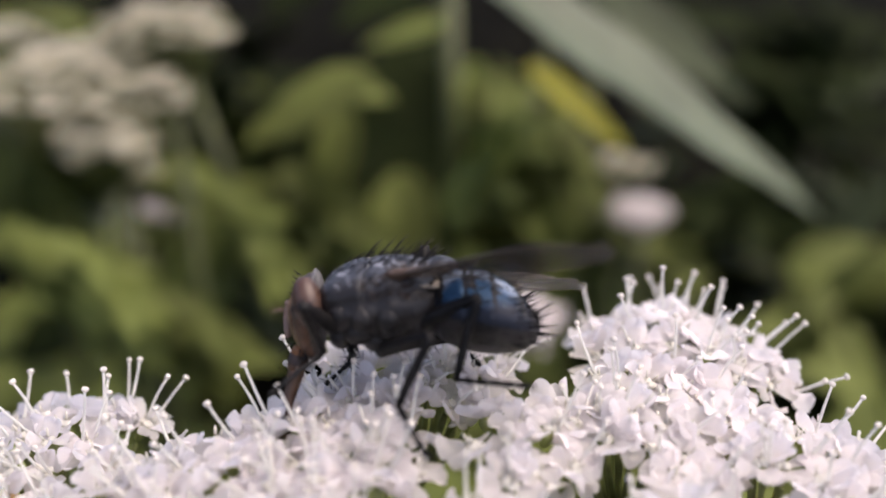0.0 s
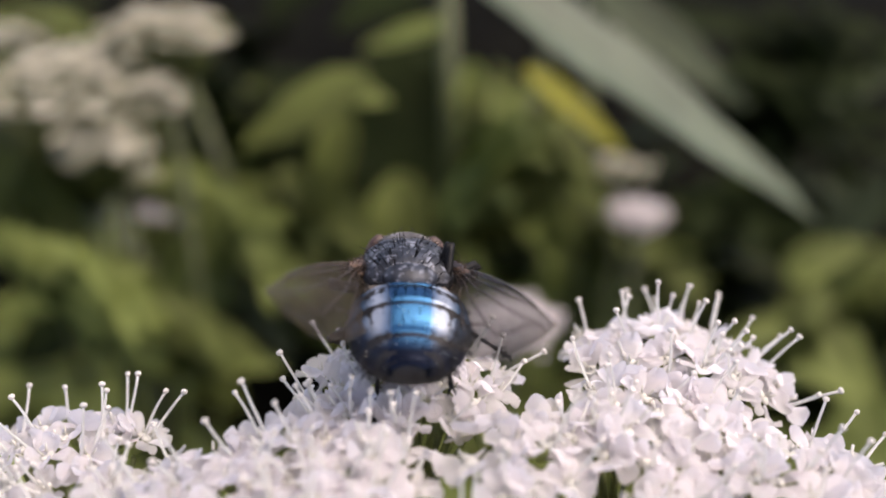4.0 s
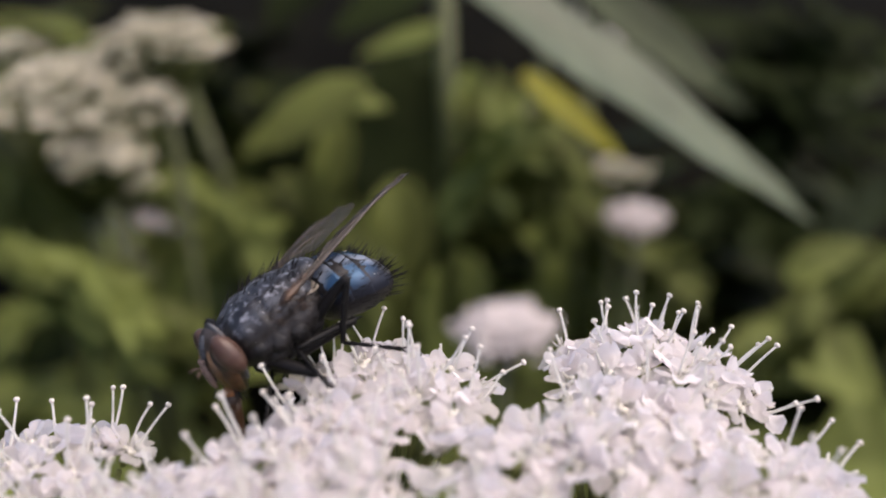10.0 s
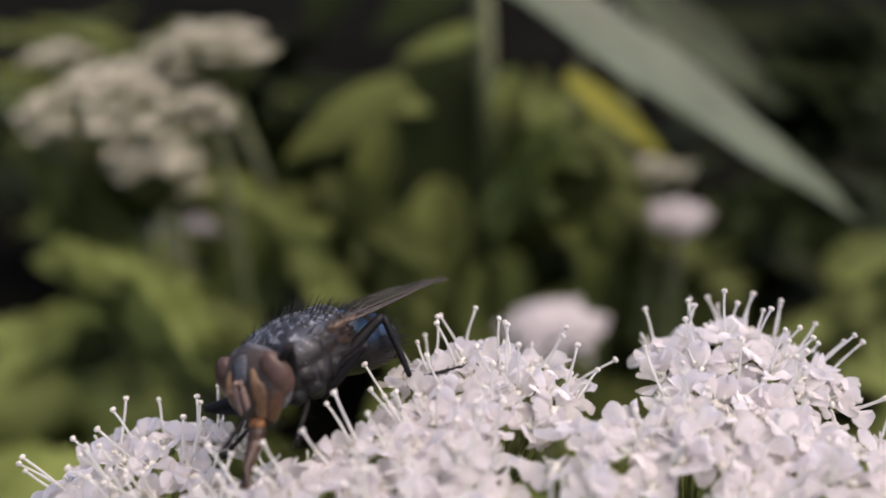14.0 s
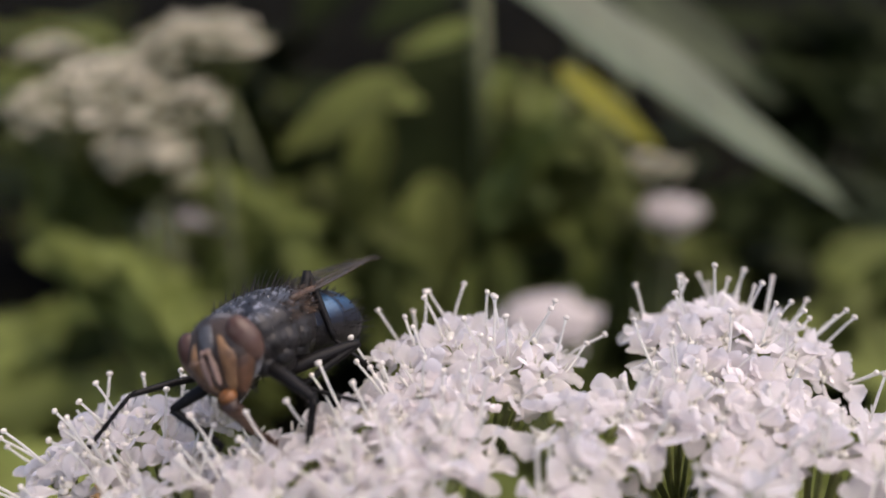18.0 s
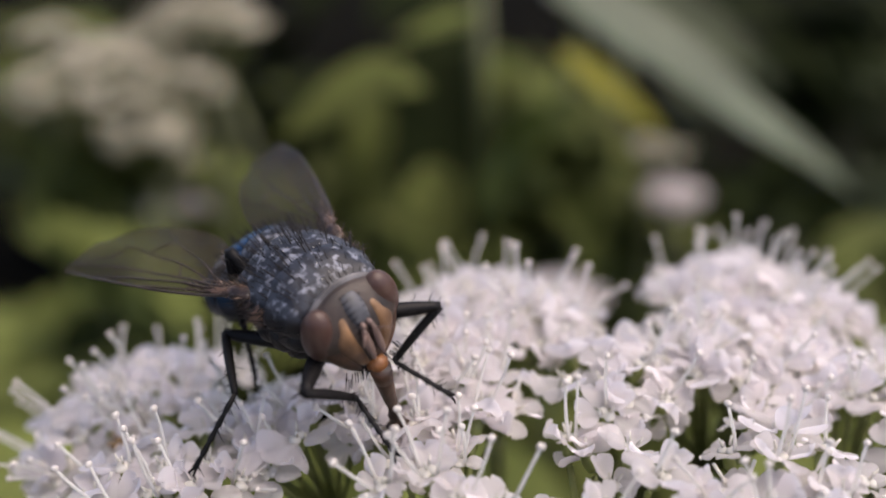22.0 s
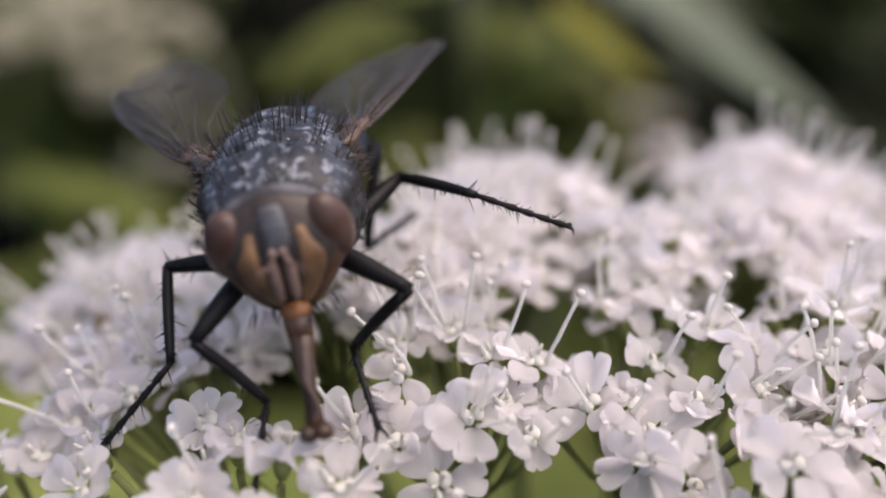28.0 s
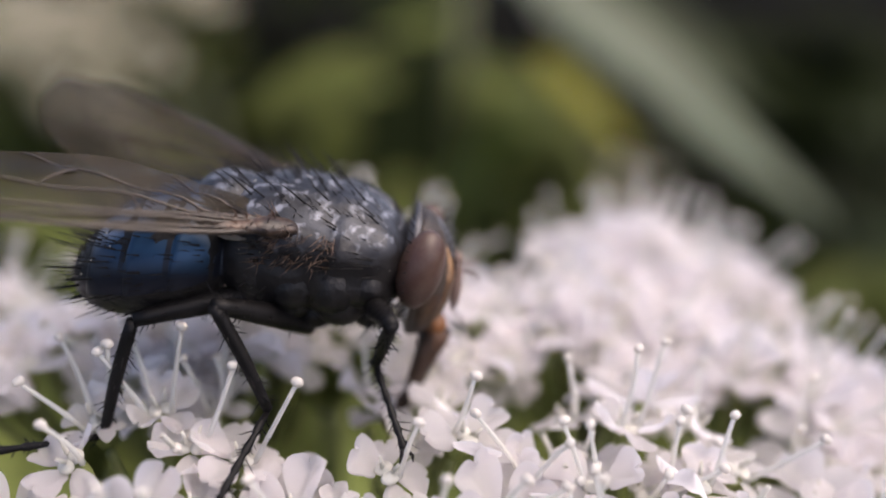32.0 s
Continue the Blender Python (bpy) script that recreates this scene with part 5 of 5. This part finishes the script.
    moment(23, pose(-0.00570, -0.01122, -0.00132, 14.9, 3.6, 301.6), (-0.946, 0.301, 0.124), (-0.87, -0.457, 0.187), (0.05, 0.3), -16,
           L1=(5.06, 2.07, -4.59), L2=(1.57, 5.71, -3.91), L3=(-4.83, 2.97, -3.82), R1=(4.93, -1.68, -3.39), R2=(0.72, -7.9, -2.06), R3=(-2.42, -5.26, -3.92))
    moment(24, pose(-0.00526, -0.01117, -0.00118, 6.7, 0.5, 298.9), (-0.93, 0.358, 0.085), (-0.849, -0.523, 0.07), (0.05, 0.3), 12,
           L1=(4.35, 1.91, -4.37), L2=(2.81, 6.73, -4.42), L3=(-4.83, 3.21, -3.55), R1=(6.55, -0.54, -4.78), R2=(2.07, -5.04, -4.17), R3=(-2.67, -6.31, -4.83))
    moment(24.5, pose(-0.00497, -0.01386, -0.00027, 9.8, 1.3, 290.0), (-0.962, 0.231, 0.146), (-0.819, -0.538, 0.198), (0.1, 0.85), -6,
           L1=(3.95, 1.73, -4.76), L2=(1.19, 6.56, -4.21), L3=(-5.47, 2.87, -3.74), R1=(3.57, -1.75, -2.97), R2=(0.89, -3.79, -2.86), R3=(-2.82, -6.63, -4.28))
    moment(26.5, pose(-0.00692, -0.01536, 0.00015, 16.7, 8.6, 264.9), (-0.97, 0.2, -0.135), (-0.739, -0.674, -0.009), (0.55, 0.45), 4,
           L1=(5.39, 1.37, -4.9), L2=(-0.23, 7.59, -4.02), L3=(-4.99, 2.4, -4.33), R1=(4.34, -2.16, -4.01), R2=(4.06, -6.81, -4.31), R3=(-4.39, -4.97, -3.17))
    moment(27, pose(-0.00713, -0.01390, -0.00044, 12.0, 7.1, 272.0), (-0.936, 0.337, -0.104), (-0.808, -0.588, -0.04), (0.1, 0.6), -18,
           L1=(6, 0.97, -4.97), L2=(0.78, 8.24, -3.48), L3=(-4.54, 3.07, -4.04), R1=(5.8, -2.62, -4.72), R2=(4.25, -7.11, -4.62), R3=(-4.21, -4.43, -3.21))
    moment(28, pose(-0.00735, -0.01487, -0.00041, 9.1, 3.8, 275.1), (-0.901, 0.433, -0.036), (-0.88, -0.474, -0.008), (0, 0.6), -40,
           L1=(5.14, 1.52, -4.83), L2=(0.7, 7.9, -2.37), L3=(-4.62, 3.5, -3.91), R1=(5.8, -1.99, -5.5), R2=(3.02, -6.36, -5.12), R3=(-4.71, -4.05, -3.31))
    moment(28.7, pose(-0.00719, -0.01440, -0.00079, -1.7, 3.5, 272.9), (-0.892, 0.451, -0.021), (-0.824, -0.547, -0.145), (-0.05, 1.2), -12,
           L1=(4.6, 2.82, -4.06), L2=(0.66, 6.65, -2.2), L3=(-4.7, 3.87, -3.52), R1=(5.05, -1.45, -4.58), R2=(2.27, -4.82, -4.84), R3=(-4.61, -3.73, -3.62))
    moment(28.9, pose(-0.00752, -0.01347, -0.00004, -3.2, 6.5, 298.3), (-0.899, 0.438, -0.01), (-0.925, -0.357, -0.13), (0.2, 0.1), 5,
           L1=(3.25, 2.96, -3.12), L2=(0.22, 5.03, -3.24), L3=(-4.56, 4.09, -3.56), R1=(3.31, -2.23, -3.27), R2=(0.33, -4.36, -3.49), R3=(-4.47, -3.5, -3.76))
    moment(29, pose(-0.00542, -0.01427, 0.00008, 4.4, -6.2, 329.2), (-0.903, 0.43, -0.004), (-0.984, -0.088, -0.157), (-0.15, -0.05), 10,
           L1=(3.21, 2.87, -3.51), L2=(0.2, 4.96, -3.55), L3=(-4.59, 4.04, -3.49), R1=(5.84, -3.55, -5.58), R2=(0.26, -4.43, -3.21), R3=(-3.65, -7.2, -6.37))
    moment(29.2, pose(-0.00436, -0.01490, 0.00038, 3.7, 3.4, 354.0), (-0.909, 0.416, 0.006), (-0.999, -0.001, -0.043), (0.05, -0.25), 5,
           L1=(3.59, 1.91, -3.91), L2=(0.55, 5.02, -3.52), L3=(-4.24, 4.07, -3.74), R1=(3.75, -2.75, -2.84), R2=(0.39, -5.95, -4.02), R3=(-5.13, -4.98, -3.61))
    moment(29.5, pose(-0.00333, -0.01484, 0.00093, -13.7, -2.3, 341.0), (-0.918, 0.395, 0.023), (-0.994, -0.079, -0.07), (-0.75, 0.2), 5,
           L1=(3.43, 2.73, -4.57), L2=(-0.34, 5.39, -2.78), L3=(-4.97, 3.92, -3.02), R1=(4.75, -2.45, -5.24), R2=(1.18, -5.5, -6.26), R3=(-4.98, -5.33, -5))
    moment(30, pose(0.00007, -0.01453, 0.00077, -5.1, 2.2, 350.9), (-0.954, 0.175, 0.242), (-0.988, -0.147, 0.047), (-0.45, 0.25), 12,
           L1=(3.49, 3, -2.92), L2=(0.47, 5.06, -2.96), L3=(-4.31, 4.12, -3.21), R1=(2.09, -2.88, -4.39), R2=(-1.98, -5.5, -3.02), R3=(-3, -4.01, -4.07))
    moment(30.5, pose(0.00080, -0.01401, 0.00101, -4.6, 1.8, 363.0), (-0.892, 0.436, 0.118), (-0.928, -0.372, 0.008), (-0.4, 0.35), 4,
           L1=(3.59, 2.23, -3.16), L2=(0.84, 4.63, -3.14), L3=(-3.98, 4.26, -3.29), R1=(3.33, -3.64, -3.72), R2=(-0.77, -6.6, -5.64), R3=(-5.27, -4.61, -4.73))
    moment(31, pose(0.00143, -0.01341, -0.00031, -7.5, 4.4, 357.7), (-0.906, 0.363, 0.218), (-0.902, -0.431, -0.031), (-0.75, 0.3), 12,
           L1=(3.76, 2.33, -2.9), L2=(0.95, 4.68, -2.9), L3=(-3.87, 4.22, -3.21), R1=(2.83, -3.55, -3.5), R2=(-1.2, -4.8, -4.9), R3=(-7.6, -2.8, -5.5))
    moment(32, pose(0.00111, -0.01239, -0.00115, -4.9, 5.5, 360.2), (-0.9, 0.408, 0.154), (-0.902, -0.431, 0.031), (-0.5, 0.33), 18,
           L1=(3.86, 2.01, -2.83), L2=(1.09, 4.39, -2.89), L3=(-3.73, 3.99, -3.21), R1=(3.1, -3.72, -3.55), R2=(-1.11, -5.3, -4.92), R3=(-7.2, -3.9, -5.2))
    walk(fly, FLY_ROWS)
    for k, ob in wings.items():
        walk(ob, WING_ROWS[k])
    for k, obs in LEGS.items():
        for ob, rows in zip(obs, LEG_ROWS[k]):
            walk(ob, rows)
    walk(proboscis, MOUTH_ROWS)


motions()
